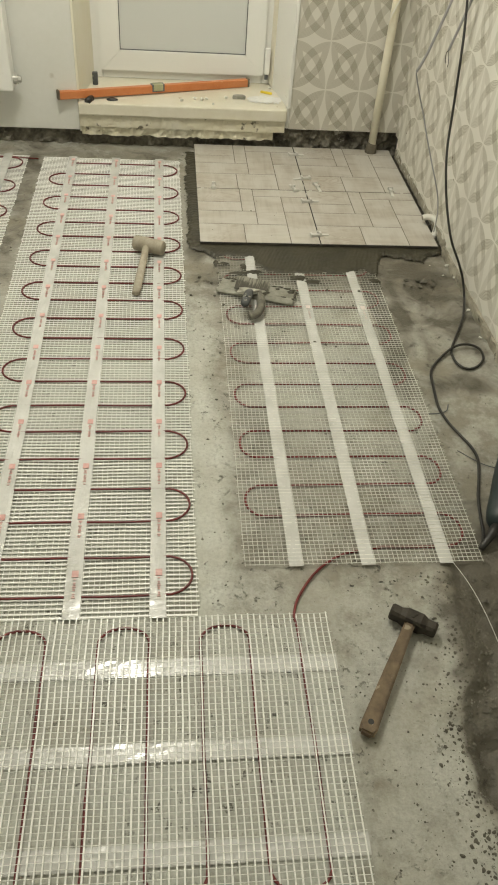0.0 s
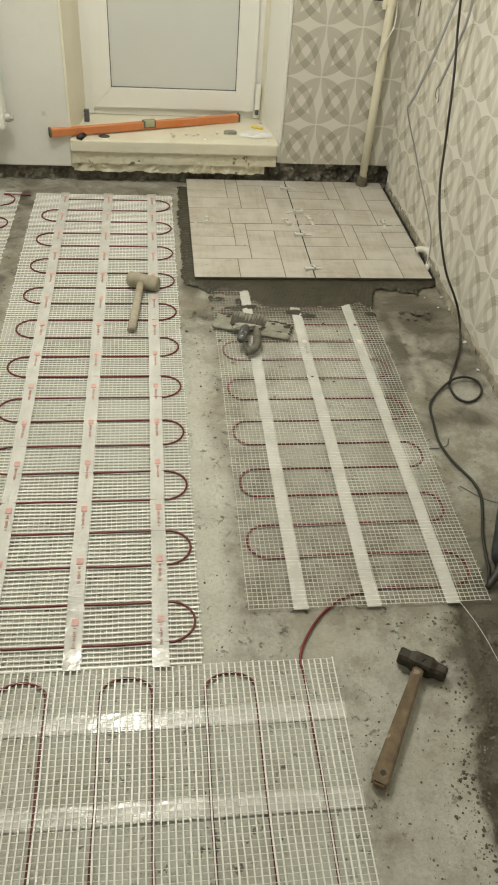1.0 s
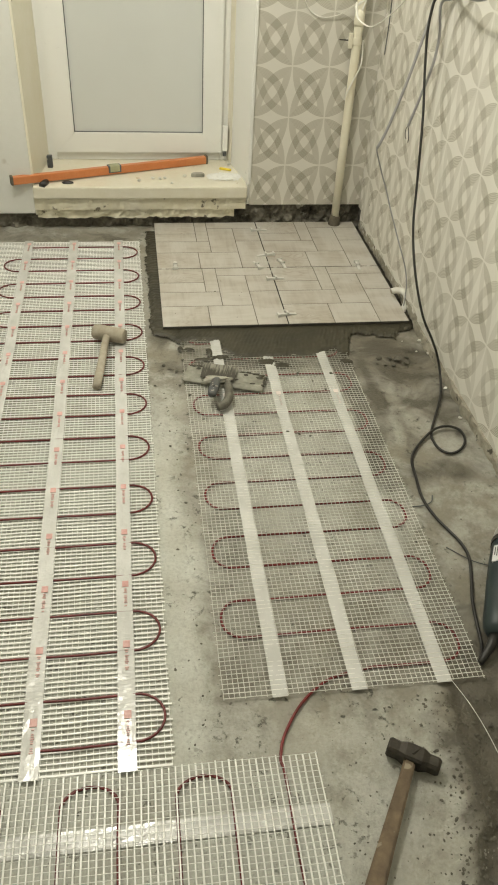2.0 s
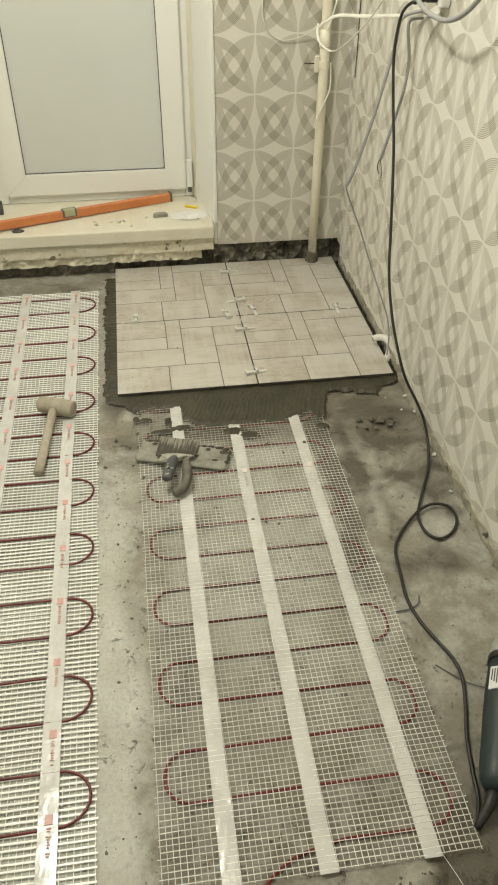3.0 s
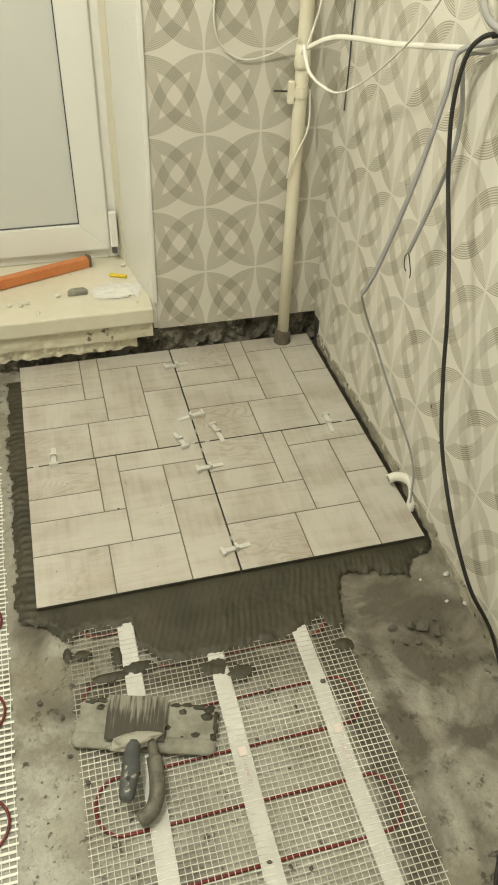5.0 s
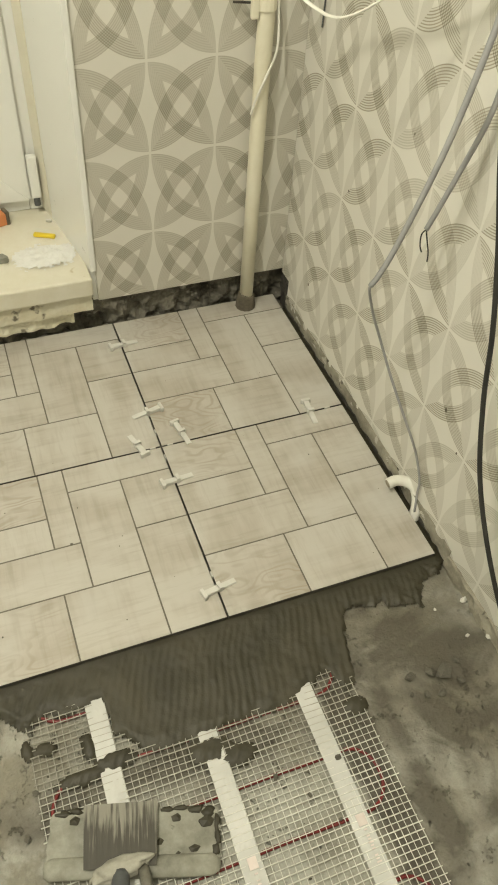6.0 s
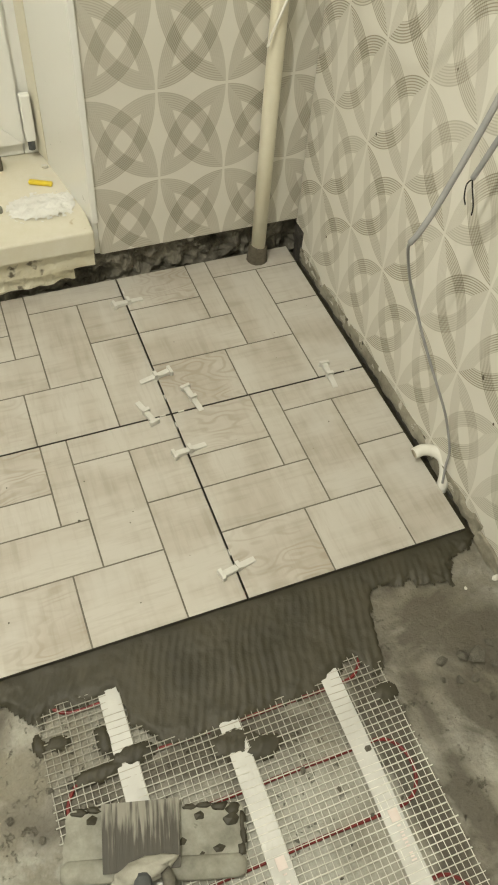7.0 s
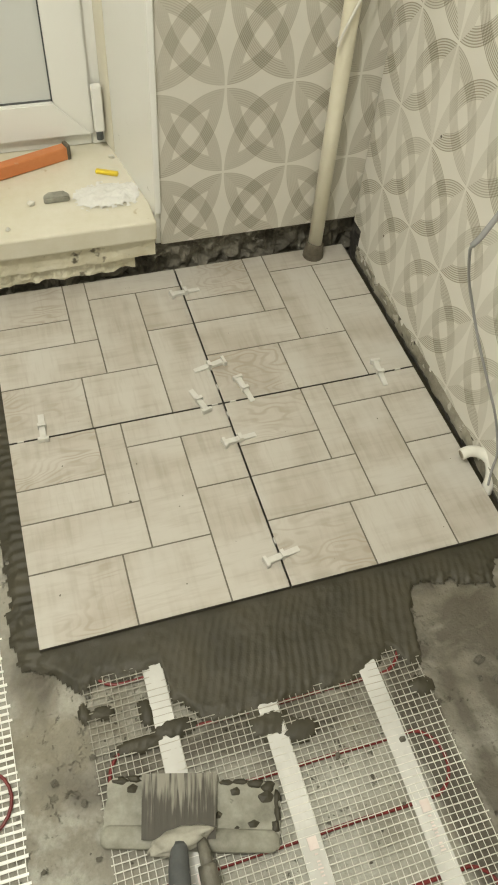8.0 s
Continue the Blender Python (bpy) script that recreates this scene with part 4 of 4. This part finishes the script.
def strip(x, y0, y1, w, z, seed, skew=0.0, along_x=False):
    bm = bmesh.new()
    n = max(4, round((y1 - y0) / 0.02))
    rows = []
    for k in range(n + 1):
        y = y0 + (y1 - y0) * k / n
        row = []
        for j in range(5):
            u = (j / 4 - 0.5) * w
            lift = z + 0.0007 * fray(x + u, y, 0, 30, seed) + 0.0006 * fray(x + u, y, 0, 70, seed) - (0.0002 if j in (0, 4) else 0)
            side = x + u + 0.002 * fray(0, y, seed, 5) + skew * (y - y0)
            row.append(bm.verts.new((y, side, lift) if along_x else (side, y, lift)))
        rows.append(row)
    for r, s in zip(rows, rows[1:]):
        for j in range(4):
            bm.faces.new((r[j], r[j + 1], s[j + 1], s[j]) if not along_x else (r[j], s[j], s[j + 1], r[j + 1]))
    ext = bmesh.ops.extrude_face_region(bm, geom=list(bm.faces))
    bmesh.ops.translate(bm, vec=(0, 0, -0.0003), verts=[g for g in ext["geom"] if isinstance(g, bmesh.types.BMVert)])
    bmesh.ops.recalc_face_normals(bm, faces=bm.faces)
    return bm


def red_print(x, y0, y1, z, skew, seed, pitch=0.16, phase=0.06):
    """Bars in place of the lettering on the tape: a broad mark, then a row of small ones towards the near end."""
    bm = bmesh.new()
    y, k = y0 + phase, 0
    while y < y1 - 0.07:
        for i in range(11):
            if (i * 7 + k) % 6 != 3:
                yy = y + i * 0.0046
                xx = x + 0.002 + skew * (yy - y0)
                w = 0.0026 + 0.0014 * ((i * 5 + k) % 3 == 0)
                box(xx - w, xx + w, yy, yy + 0.0022, z + 0.0014, z + 0.0021, 0, None, 2, bm)
        xx = x + 0.002 + skew * (y + 0.055 - y0)
        box(xx - 0.0070, xx + 0.0070, y + 0.053, y + 0.070, z + 0.0014, z + 0.0021, 0, None, 2, bm)
        y += pitch
        k += 1
    return bm


def heating_mat(name_at, label, net_bm, cable_path, strips, sheath, thread, ink=PRINT, thick=0.0027, film=TAPE):
    mat = thing("heating_mat", name_at, label, "heating mat", "electric heating mats")
    mesh_ = part("net", net_bm, thread, mat, "white glass-fibre net")
    mesh_["kind"] = "stuff"
    part("heating_cable", tube(cable_path, thick, 8), sheath, mat, "dark red heating cable", True)
    for bm, marks in strips:
        s = part("tape_strip", bm, film, mat, "glossy white mounting tape")
        if marks is not None:
            part("lettering", marks, ink, s, "red lettering as bars")["kind"] = "stuff"
    return mat


# the long mat: the net lies under the cable
SK = -0.0075
rows_long = [-1.876 + 0.10045 * k for k in range(22)]
heating_mat((-0.75, -0.8, 0.0), "long white heating mat with dark red cable unrolled to the door",
            net(-1.012, -0.472, -1.925, 0.285, 0.0012, 0.0118, 0.0112, 0.0013, 0.0045, 0.0010, 0.0, 3.0, SK),
            serpentine(rows_long, -0.972, -0.480, 0.0042, True, 0.066, 5.0, SK, -1.925),
            [(strip(x, -1.932, 0.292, 0.034, 0.0070, s, SK), red_print(x, -1.932, 0.292, 0.0066, SK, s, 0.16, p)) for x, s, p in ((-0.552, 1.0, 0.05), (-0.725, 2.0, 0.05), (-0.897, 4.0, 0.05))], CABLE, THREAD)
# the short mat that runs under the mortar: the net lies over the cable
rows_short = [-1.760 + 0.0968 * k for k in range(15)]
lead = glide([(-0.2725, -1.998, 0.0034), (-0.2745, -1.955, 0.0040), (-0.277, -1.935, 0.0050), (-0.262, -1.89, 0.004), (-0.218, -1.828, 0.004), (-0.160, -1.783, 0.002), (-0.10, -1.766, 0.0016)], 6)
short_path = serpentine(rows_short, -0.353, 0.140, 0.0020, True, 0.05, 9.0)
heating_mat((-0.10, -1.1, 0.0), "short white heating mat with red cable, its end buried in mortar",
            net(-0.367, 0.161, -1.806, -0.41, 0.0052, 0.0106, 0.0106, 0.0014, 0.0018, 0.0012, 0.002, 8.0),
            [tuple(p) for p in lead] + [p for p in short_path[5:]],
            [(strip(x, -1.812, -0.43, 0.031, 0.0070, s), red_print(x, -1.812, -0.5, 0.0068, 0.0, s, 0.4, 0.95)) for x, s in ((-0.257, 11.0), (-0.098, 12.0), (0.077, 13.0))], CABLE_RED, THREAD_DULL, FADED_PRINT, 0.0030)
# the near mat lies across: its runs go along y
cols = [-0.2725 - 0.0985 * k for k in range(11)]
turned = [(y, x, z) for x, y, z in serpentine(cols, -2.440, -1.953, 0.0028, False, 0.042, 6.0)]
heating_mat((-0.75, -2.2, 0.0), "wide white heating mat with dark red cable laid across the room",
            net(-1.30, -0.212, -2.455, -1.932, 0.0054, 0.0122, 0.0112, 0.0031, 0.0009, 0.0012, 0.0, 4.0),
            turned,
            [(strip(y, -1.30, -0.205, 0.036, 0.0026, s, 0.0, True), None) for y, s in ((-2.042, 21.0), (-2.207, 22.0), (-2.374, 23.0))], CABLE, THREAD, PRINT, 0.0030, FILM)
# the mat along the far side, mostly out of sight
rows_far = [-1.82 + 0.1045 * k for k in range(21)]
heating_mat((-1.35, -0.8, 0.0), "white heating mat with dark red cable beside the long mat",
            net(-1.62, -1.092, -1.86, 0.292, 0.0012, 0.0118, 0.0112, 0.0006, 0.0044, 0.0010, 0.0, 14.0),
            serpentine(rows_far, -1.60, -1.106, 0.0042, False, 0.066, 15.0) + [(-1.18, 0.28, 0.004), (-1.12, 0.272, 0.004), (-1.05, 0.266, 0.004)],
            [(strip(x, -1.87, 0.30, 0.034, 0.0074, s), None) for x, s in ((-1.17, 31.0), (-1.345, 32.0), (-1.52, 33.0))], CABLE, THREAD)


# ---- tools on the floor ----
def club_hammer():
    h = thing("club_hammer", (-0.06, -1.99, 0.0), "old club hammer with a worn wooden handle on the screed", "hammer")
    a, b = Vector((-0.080, -1.940, 0.020)), Vector((0.003, -1.992, 0.020))
    d = (b - a).normalized()
    n = (b - a).length
    m = Matrix.Translation(a) @ Matrix((d, Vector((-d.y, d.x, 0)), Vector((0, 0, 1)))).transposed().to_4x4()
    sec = lambda u, w, c: [(u, y * w - 0, z * w) for y, z in ((-1, -c), (-c, -1), (c, -1), (1, -c), (1, c), (c, 1), (-c, 1), (-1, c))]
    bm = bmesh.new()
    rings = [[bm.verts.new(m @ Vector(p)) for p in sec(u * n, w, c)] for u, w, c in ((0.0, 0.0125, 0.6), (0.04, 0.0148, 0.62), (0.22, 0.0142, 0.62), (0.34, 0.0170, 0.75), (0.66, 0.0172, 0.75), (0.78, 0.0138, 0.6), (0.95, 0.0140, 0.6), (1.0, 0.0115, 0.6))]
    for r, s in zip(rings, rings[1:]):
        for k in range(8):
            bm.faces.new((r[k], r[(k + 1) % 8], s[(k + 1) % 8], s[k]))
    bm.faces.new(rings[0][::-1])
    bm.faces.new(rings[-1])
    bmesh.ops.recalc_face_normals(bm, faces=bm.faces)
    part("head", bm, STEEL, h, "dark worn steel head")
    e, f = Vector((-0.038, -1.957, 0.021)), Vector((-0.180, -2.198, 0.016))
    ax = (f - e).normalized()
    across = Vector((-ax.y, ax.x, 0)).normalized()
    hm = Matrix.Translation(e) @ Matrix((ax, across, ax.cross(across))).transposed().to_4x4()
    n2 = (f - e).length
    outline = [(0, -0.0105), (0.06, -0.0112), (0.12, -0.0130), (0.19, -0.0148), (0.25, -0.0162), (n2 - 0.012, -0.0166), (n2, -0.0130), (n2, 0.0125), (n2 - 0.010, 0.0166), (0.25, 0.0158), (0.18, 0.0138), (0.12, 0.0126), (0.06, 0.0112), (0, 0.0105)]
    bm = prism(outline, -0.0095, 0.0095, 0.0038, hm)
    handle = part("handle", bm, WOOD, h, "worn brown wooden handle")
    q = e.lerp(f, 0.92)
    # no hole is cut: a black disc gives its shade as colour
    part("hanging_hole", tube([q + Vector((0, 0, 0.0060)), q + Vector((0, 0, 0.0098))], 0.0056, 12), BLACK, handle, "black disc in place of the shaded hanging hole")
    part("wedge", box(-0.007, 0.007, -0.0012, 0.0012, 0.0, 0.004, 0, pose(-0.038, -1.966, 0.0355, 0, 0, 33)), STEEL, handle, "steel wedge")


club_hammer()


def mallet():
    h = thing("mallet", (-0.605, -0.55, 0.0), "dusty pale mallet with a wooden handle lying on the heating mat", "mallet")
    a, b = Vector((-0.644, -0.454, 0.032)), Vector((-0.546, -0.494, 0.032))
    part("head", tube([a, a.lerp(b, 0.04), a.lerp(b, 0.3), a.lerp(b, 0.7), a.lerp(b, 0.96), b], [0.021, 0.0240, 0.0250, 0.0250, 0.0240, 0.021], 18), PALE_WOOD, h, "caked pale cylindrical head", True)
    part("handle", tube([(-0.595, -0.460, 0.040), (-0.604, -0.49, 0.034), (-0.614, -0.58, 0.024), (-0.625, -0.69, 0.018), (-0.631, -0.748, 0.017)], [0.0115, 0.0120, 0.0125, 0.0135, 0.0130], 12, None, 0.8), PALE_WOOD, h, "pale wooden handle", True)


mallet()


def notched_trowel():
    t = thing("notched_trowel", (-0.245, -0.73, 0.008), "mortar-caked notched trowel lying on the heating mat", "trowel")
    m = pose(-0.2475, -0.7165, 0.0085, 0, 0, -18.0)
    out = []
    for cx, cy, a0 in ((0.110, 0.032, 0), (-0.112, 0.032, 90), (-0.112, -0.034, 180), (0.110, -0.034, 270)):
        for q in range(4):
            a = math.radians(a0 + 30 * q)
            out.append((cx + 0.013 * math.cos(a), cy + 0.013 * math.sin(a)))
    rough = []
    for p, q in zip(out, out[1:] + out[:1]):
        n = max(1, round(math.dist(p, q) / 0.008))
        for e in range(n):
            x, y = p[0] + (q[0] - p[0]) * e / n, p[1] + (q[1] - p[1]) * e / n
            rough.append((x + 0.0035 * fray(x, y, 0, 60, 3), y + 0.0035 * fray(x, y, 0, 60, 9)))
    part("plate", prism(rough, 0.0, 0.0042, 0.0, m), DUSTY, t, "thin steel plate caked with pale mortar")
    for k, (u, v, a, b) in enumerate(((-0.108, 0.040, 0.013, 0.006), (-0.088, 0.043, 0.012, 0.005), (-0.066, 0.042, 0.012, 0.004), (0.045, 0.042, 0.011, 0.0045), (0.066, 0.044, 0.013, 0.004), (0.088, 0.042, 0.012, 0.006),
                                      (0.108, 0.038, 0.013, 0.009), (0.119, 0.022, 0.006, 0.013), (0.120, 0.002, 0.005, 0.012), (0.117, -0.014, 0.006, 0.010))):
        part("crust", blob(m @ Vector((u, v, 0.003)), (a, b, 0.0035), k + 70.0, 0.6, 2, Matrix.Rotation(math.radians(-18), 4, "Z")), MORTAR, t, "dark mortar crust", True)
    part("spine", tube([m @ Vector((u, -0.034 + 0.001 * math.sin(u * 60), 0.0055)) for u in (-0.126, -0.118, -0.06, 0.0, 0.06, 0.112, 0.122)], [0.009, 0.0150, 0.0155, 0.0150, 0.0155, 0.0150, 0.009], 12, None, 0.42), DUSTY, t, "caked back bar along the plate", True)
    part("shank", tube(glide([(-0.247, -0.752, 0.020), (-0.246, -0.772, 0.034), (-0.248, -0.798, 0.035)], 5), 0.0085, 10), CAKED, t, "", True)
    part("handle", tube(glide([(-0.247, -0.788, 0.034), (-0.248, -0.822, 0.033), (-0.253, -0.850, 0.030), (-0.266, -0.872, 0.027), (-0.287, -0.880, 0.025)], 6), 0.0130, 12), CAKED, t, "thick caked grip", True)
    for k, (u, v, s) in enumerate(((0.035, -0.002, 0.007), (0.062, -0.018, 0.0055), (0.086, -0.012, 0.009), (0.02, 0.012, 0.004), (0.105, 0.024, 0.013), (-0.09, 0.03, 0.010), (0.06, 0.031, 0.009))):
        part("mortar_lump", blob(m @ Vector((u, v, 0.003)), (s, s * 0.7, s * 0.45), k + 20.0, 0.5, 1), MORTAR, t, "wet mortar lump")


notched_trowel()


def streaked_blade(at, turn):
    """Dark steel with pale mortar dragged along the blade from its edge."""
    m, nt, bsdf, co = blank("streaked_blade_steel")
    own = node(nt, "ShaderNodeMapping", {0: co, 1: at, 2: (0, 0, math.radians(turn))}, vector_type="TEXTURE").outputs[0]
    sep = node(nt, "ShaderNodeSeparateXYZ", {0: own}).outputs
    streak = noisy(nt, node(nt, "ShaderNodeCombineXYZ", {0: calc(nt, "MULTIPLY", sep[0], 170.0), 1: calc(nt, "MULTIPLY", sep[1], 9.0), 2: 0.0}).outputs[0], 1.0, 4.0, 0.6)
    reach = ramp(nt, calc(nt, "ADD", sep[1], calc(nt, "MULTIPLY", calc(nt, "SUBTRACT", noisy(nt, own, 22.0, 2.0, 0.5, 4.0), 0.5), 0.12)), -0.035, 0.045)
    pale = ramp(nt, calc(nt, "ADD", streak, calc(nt, "MULTIPLY", calc(nt, "SUBTRACT", reach, 0.5), 0.32)), 0.50, 0.66)
    col = blend(nt, streak, (0.032, 0.029, 0.021), (0.085, 0.077, 0.058))
    col = blend(nt, calc(nt, "MULTIPLY", pale, 0.65), col, (0.36, 0.345, 0.285))
    finish(nt, bsdf, col, 0.5, streak, 0.0015, 0.7)
    return m


def putty_knife():
    t = thing("putty_knife", (-0.27, -0.76, 0.02), "broad putty knife smeared with grey mortar lying across the trowel", "putty knife")
    m = pose(-0.264, -0.703, 0.0245, -3, 3, -14.0)
    part("blade", prism([(-0.052, -0.044), (0.050, -0.046), (0.054, 0.042), (-0.054, 0.043)], 0.0, 0.0014, 0, m), streaked_blade((-0.264, -0.703, 0.0), -14.0), t, "dark steel blade streaked with pale dried mortar")
    part("bolster", blob(m @ Vector((0.0, -0.047, 0.003)), (0.042, 0.015, 0.008), 31.0, 0.50, 3), PASTE, t, "pale caked bolster", True)
    g = glide([m @ Vector(p) for p in ((0.0, -0.052, 0.005), (-0.001, -0.078, 0.012), (0.0, -0.105, 0.016), (-0.001, -0.135, 0.017), (-0.002, -0.158, 0.014))], 4)
    rr = [0.0095 + 0.0055 * math.sin(math.pi * (0.1 + 0.75 * k / (len(g) - 1))) for k in range(len(g))]
    rr[-1] = 0.0085
    handle = part("handle", tube(g, rr, 12, None, 0.8), GRIP, t, "dark grey plastic handle", True)
    q = g[len(g) // 2 + 3]
    # solid black disc, coloured like the shade inside a hole
    part("hanging_hole", tube([q + Vector((0, 0, 0.0085)), q + Vector((0, 0, 0.0130))], 0.0034, 10), BLACK, handle, "black disc in place of the shaded hanging hole")


putty_knife()


def power_tool():
    t = thing("angle_grinder", (0.27, -1.62, 0.0), "dark teal power tool with a white label lying on the screed", "power tool")
    a, b = Vector((0.352, -1.455, 0.042)), Vector((0.208, -1.735, 0.036))
    at = lambda s: a.lerp(b, s)
    body = part("body", tube([at(s) for s in (0.12, 0.15, 0.35, 0.55, 0.72, 0.86, 0.95, 1.0)], [0.030, 0.036, 0.0375, 0.036, 0.033, 0.032, 0.028, 0.018], 20), GREEN, t, "", True)
    part("gear_head", tube([at(s) for s in (-0.08, -0.04, 0.02, 0.10, 0.14)], [0.018, 0.028, 0.034, 0.036, 0.033], 16), ALU, t, "dull grey metal gear head", True)
    part("collar", tube([at(0.12), at(0.165)], 0.0385, 20), BLACK, body, "black ring")
    part("boot", tube([at(0.97), Vector((0.192, -1.752, 0.026)), Vector((0.172, -1.770, 0.013)), Vector((0.163, -1.778, 0.010))], [0.013, 0.010, 0.0075, 0.0065], 12), BLACK, t, "black cord boot", True)
    part("side_grip", tube([at(0.93), Vector((0.235, -1.752, 0.022)), Vector((0.262, -1.785, 0.016))], [0.012, 0.011, 0.013], 12), BLACK, t, "black stub", True)
    d = (b - a).normalized()
    up = Vector((-0.62 * d.y * -1, 0.62 * d.x * -1, 0.78)).normalized()
    up = (up - d * up.dot(d)).normalized()
    m = Matrix.Translation(at(0.33) + up * 0.0372) @ Matrix((d, up.cross(d), up)).transposed().to_4x4()
    lab = part("label_plate", box(-0.026, 0.026, -0.013, 0.013, -0.003, 0.0012, 0.0006, m), LABEL, t, "white printed label")
    ink = bmesh.new()
    for k in range(4):
        box(-0.020, 0.006 + 0.004 * (k % 3), -0.009 + 0.0052 * k, -0.0065 + 0.0052 * k, 0.001, 0.0016, 0, m, 2, ink)
    part("lettering", ink, INK, lab, "dark lettering as bars")


power_tool()


# ---- crumbs, lumps and threads ----
def lump_mesh(seed, flat):
    bm = bmesh.new()
    bmesh.ops.create_icosphere(bm, subdivisions=1, radius=1.0)
    for v in bm.verts:
        k = 0.75 + 0.55 * noise.noise(v.co * 1.7 + Vector((seed * 3.3, seed, 1)))
        v.co = Vector((v.co.x * k, v.co.y * k * 0.75, v.co.z * k * flat))
    return bm


def lumps(name, spots, material, label, category, group):
    shapes = []
    for k, (x, y, s, z) in enumerate(spots):
        if len(shapes) < 6:
            ob = part(name, lump_mesh(k + 1.0, 0.55), material)
            shapes.append(ob.data)
        else:
            ob = new(name, shapes[k % 6])
        ob.matrix_basis = Matrix.LocRotScale((x, y, z + s * 0.28), Euler((0.2 * fray(k, 1, 0, 1.7), 0.2, k * 1.9)), (s, s, s))
        tagged(ob, label, category, group)


lumps("mortar_lump", [(0.262, -0.622, 0.014, 0), (0.30, -0.625, 0.016, 0), (0.322, -0.632, 0.022, 0), (0.345, -0.655, 0.012, 0), (0.275, -0.66, 0.011, 0), (0.30, -0.665, 0.010, 0), (0.355, -0.62, 0.011, 0), (0.25, -0.65, 0.007, 0),
                      (-0.37, -0.60, 0.008, 0.004), (-0.392, -0.66, 0.009, 0.002), (-0.386, -0.735, 0.007, 0.002), (-0.36, -0.79, 0.007, 0.004), (-0.02, -0.70, 0.008, 0.007), (0.085, -0.705, 0.008, 0.006), (0.02, -0.742, 0.006, 0.006),
                      (0.05, -0.79, 0.005, 0.006), (-0.07, -1.0, 0.007, 0.006), (-0.04, -1.01, 0.006, 0.006), (-0.10, -0.985, 0.006, 0.006), (-0.43, -0.62, 0.009, 0), (-0.46, -0.73, 0.006, 0), (-0.43, -1.02, 0.006, 0),
                      (-0.376, -0.336, 0.0025, 0.0222), (-0.227, -0.185, 0.0035, 0.0222), (-0.199, -0.105, 0.0022, 0.0222), (-0.133, -0.196, 0.0020, 0.0222), (-0.144, -0.217, 0.0018, 0.0222), (-0.333, -0.075, 0.0025, 0.0222), (-0.169, -0.371, 0.0020, 0.0222), (0.289, -0.116, 0.0020, 0.0222)],
      STONE, "dark crumb of fallen tile mortar", "mortar crumb", "mortar crumbs")
lumps("plaster_crumb", [(0.40, -0.585, 0.006, 0), (0.435, -0.60, 0.009, 0), (0.425, -0.80, 0.010, 0), (0.42, -0.95, 0.009, 0), (0.37, -0.52, 0.005, 0), (0.43, -0.52, 0.009, 0)], CHIP, "pale crumb of plaster fallen along the wall", "plaster crumb", "plaster crumbs")


def scatter(n, where, size, seed):
    rnd = random.Random(seed)
    bm = bmesh.new()
    for _ in range(n):
        x, y = where(rnd)
        s = size[0] + (size[1] - size[0]) * rnd.random() ** 2.5
        tmp = lump_mesh(rnd.random() * 40, 0.38)
        bmesh.ops.transform(tmp, matrix=Matrix.LocRotScale((x, y, floor_height(x, y) + s * 0.12), Euler((0, 0, rnd.random() * 6)), (s, s, s)), verts=tmp.verts)
        me = bpy.data.meshes.new("tmp")
        tmp.to_mesh(me)
        tmp.free()
        bm.from_mesh(me)
        bpy.data.meshes.remove(me)
    return bm


def along_break(rnd):
    y = -1.83 - 0.75 * rnd.random()
    return 0.070 + 0.03 * fray(0.0, y, 0, 5, 3) - 0.07 * min(1.0, max(0.0, (-2.08 - y) / 0.1)) + rnd.gauss(0.035, 0.045), y


tagged(part("rubble", scatter(2200, along_break, (0.0012, 0.0065), 4), RUBBLE), "broken screed rubble along the cut edge", "rubble", "", "stuff")
tagged(part("grit", scatter(520, lambda r: (r.uniform(-0.2, 0.16), r.uniform(-2.6, -1.83)), (0.001, 0.0038), 5), STONE), "fine grit scattered on the screed", "grit", "", "stuff")
tagged(part("grit", scatter(260, lambda r: (r.uniform(-0.46, 0.42), r.uniform(-1.9, -0.45)), (0.001, 0.0045), 6), STONE), "fine grit scattered on the screed and mats", "grit", "", "stuff")
tagged(part("grit", scatter(160, lambda r: (r.choice((-1.06, -0.425)) + r.gauss(0, 0.02), r.uniform(-1.9, 0.38)), (0.001, 0.006), 7), STONE), "fine grit between the heating mats", "grit", "", "stuff")
tagged(part("grit", scatter(46, lambda r: (r.uniform(-0.41, 0.41), r.uniform(-0.41, 0.41)), (0.0006, 0.0018), 8), STONE), "tiny mortar specks on the tiles", "grit", "", "stuff")
bpy.data.objects["grit.003"].location.z = 0.0236
cord("white_thread", [(0.088, -1.79, 0.002), (0.112, -1.86, 0.001), (0.128, -1.93, -0.004), (0.135, -2.02, -0.006), (0.133, -2.12, -0.006)], 0.0005, THREAD, "loose white thread lying on the broken screed", "thread")
cord("wire_scrap", [(0.165, -1.308, 0.003), (0.195, -1.305, 0.003), (0.218, -1.295, 0.004), (0.227, -1.275, 0.008)], 0.0016, GRIP, "short scrap of dark wire on the screed", "wire")
cord("wire_scrap", [(0.205, -1.45, 0.002), (0.255, -1.50, 0.003), (0.31, -1.525, 0.003)], 0.0012, GRIP, "short scrap of dark wire on the screed", "wire")
for k, (y, z, s) in enumerate([(0.157, 0.458, 0.004), (0.27, 0.155, 0.003), (-0.02, 0.66, 0.003), (-0.30, 0.29, 0.0045), (-0.36, 0.24, 0.003)]):
    tagged(part("wall_nick", blob((0.4405, y, z), (0.0012, s, s * 1.3), k + 50.0, 0.5, 1), RUST), "small dark nick in the wallpaper", "nick", "nicks in the wallpaper")
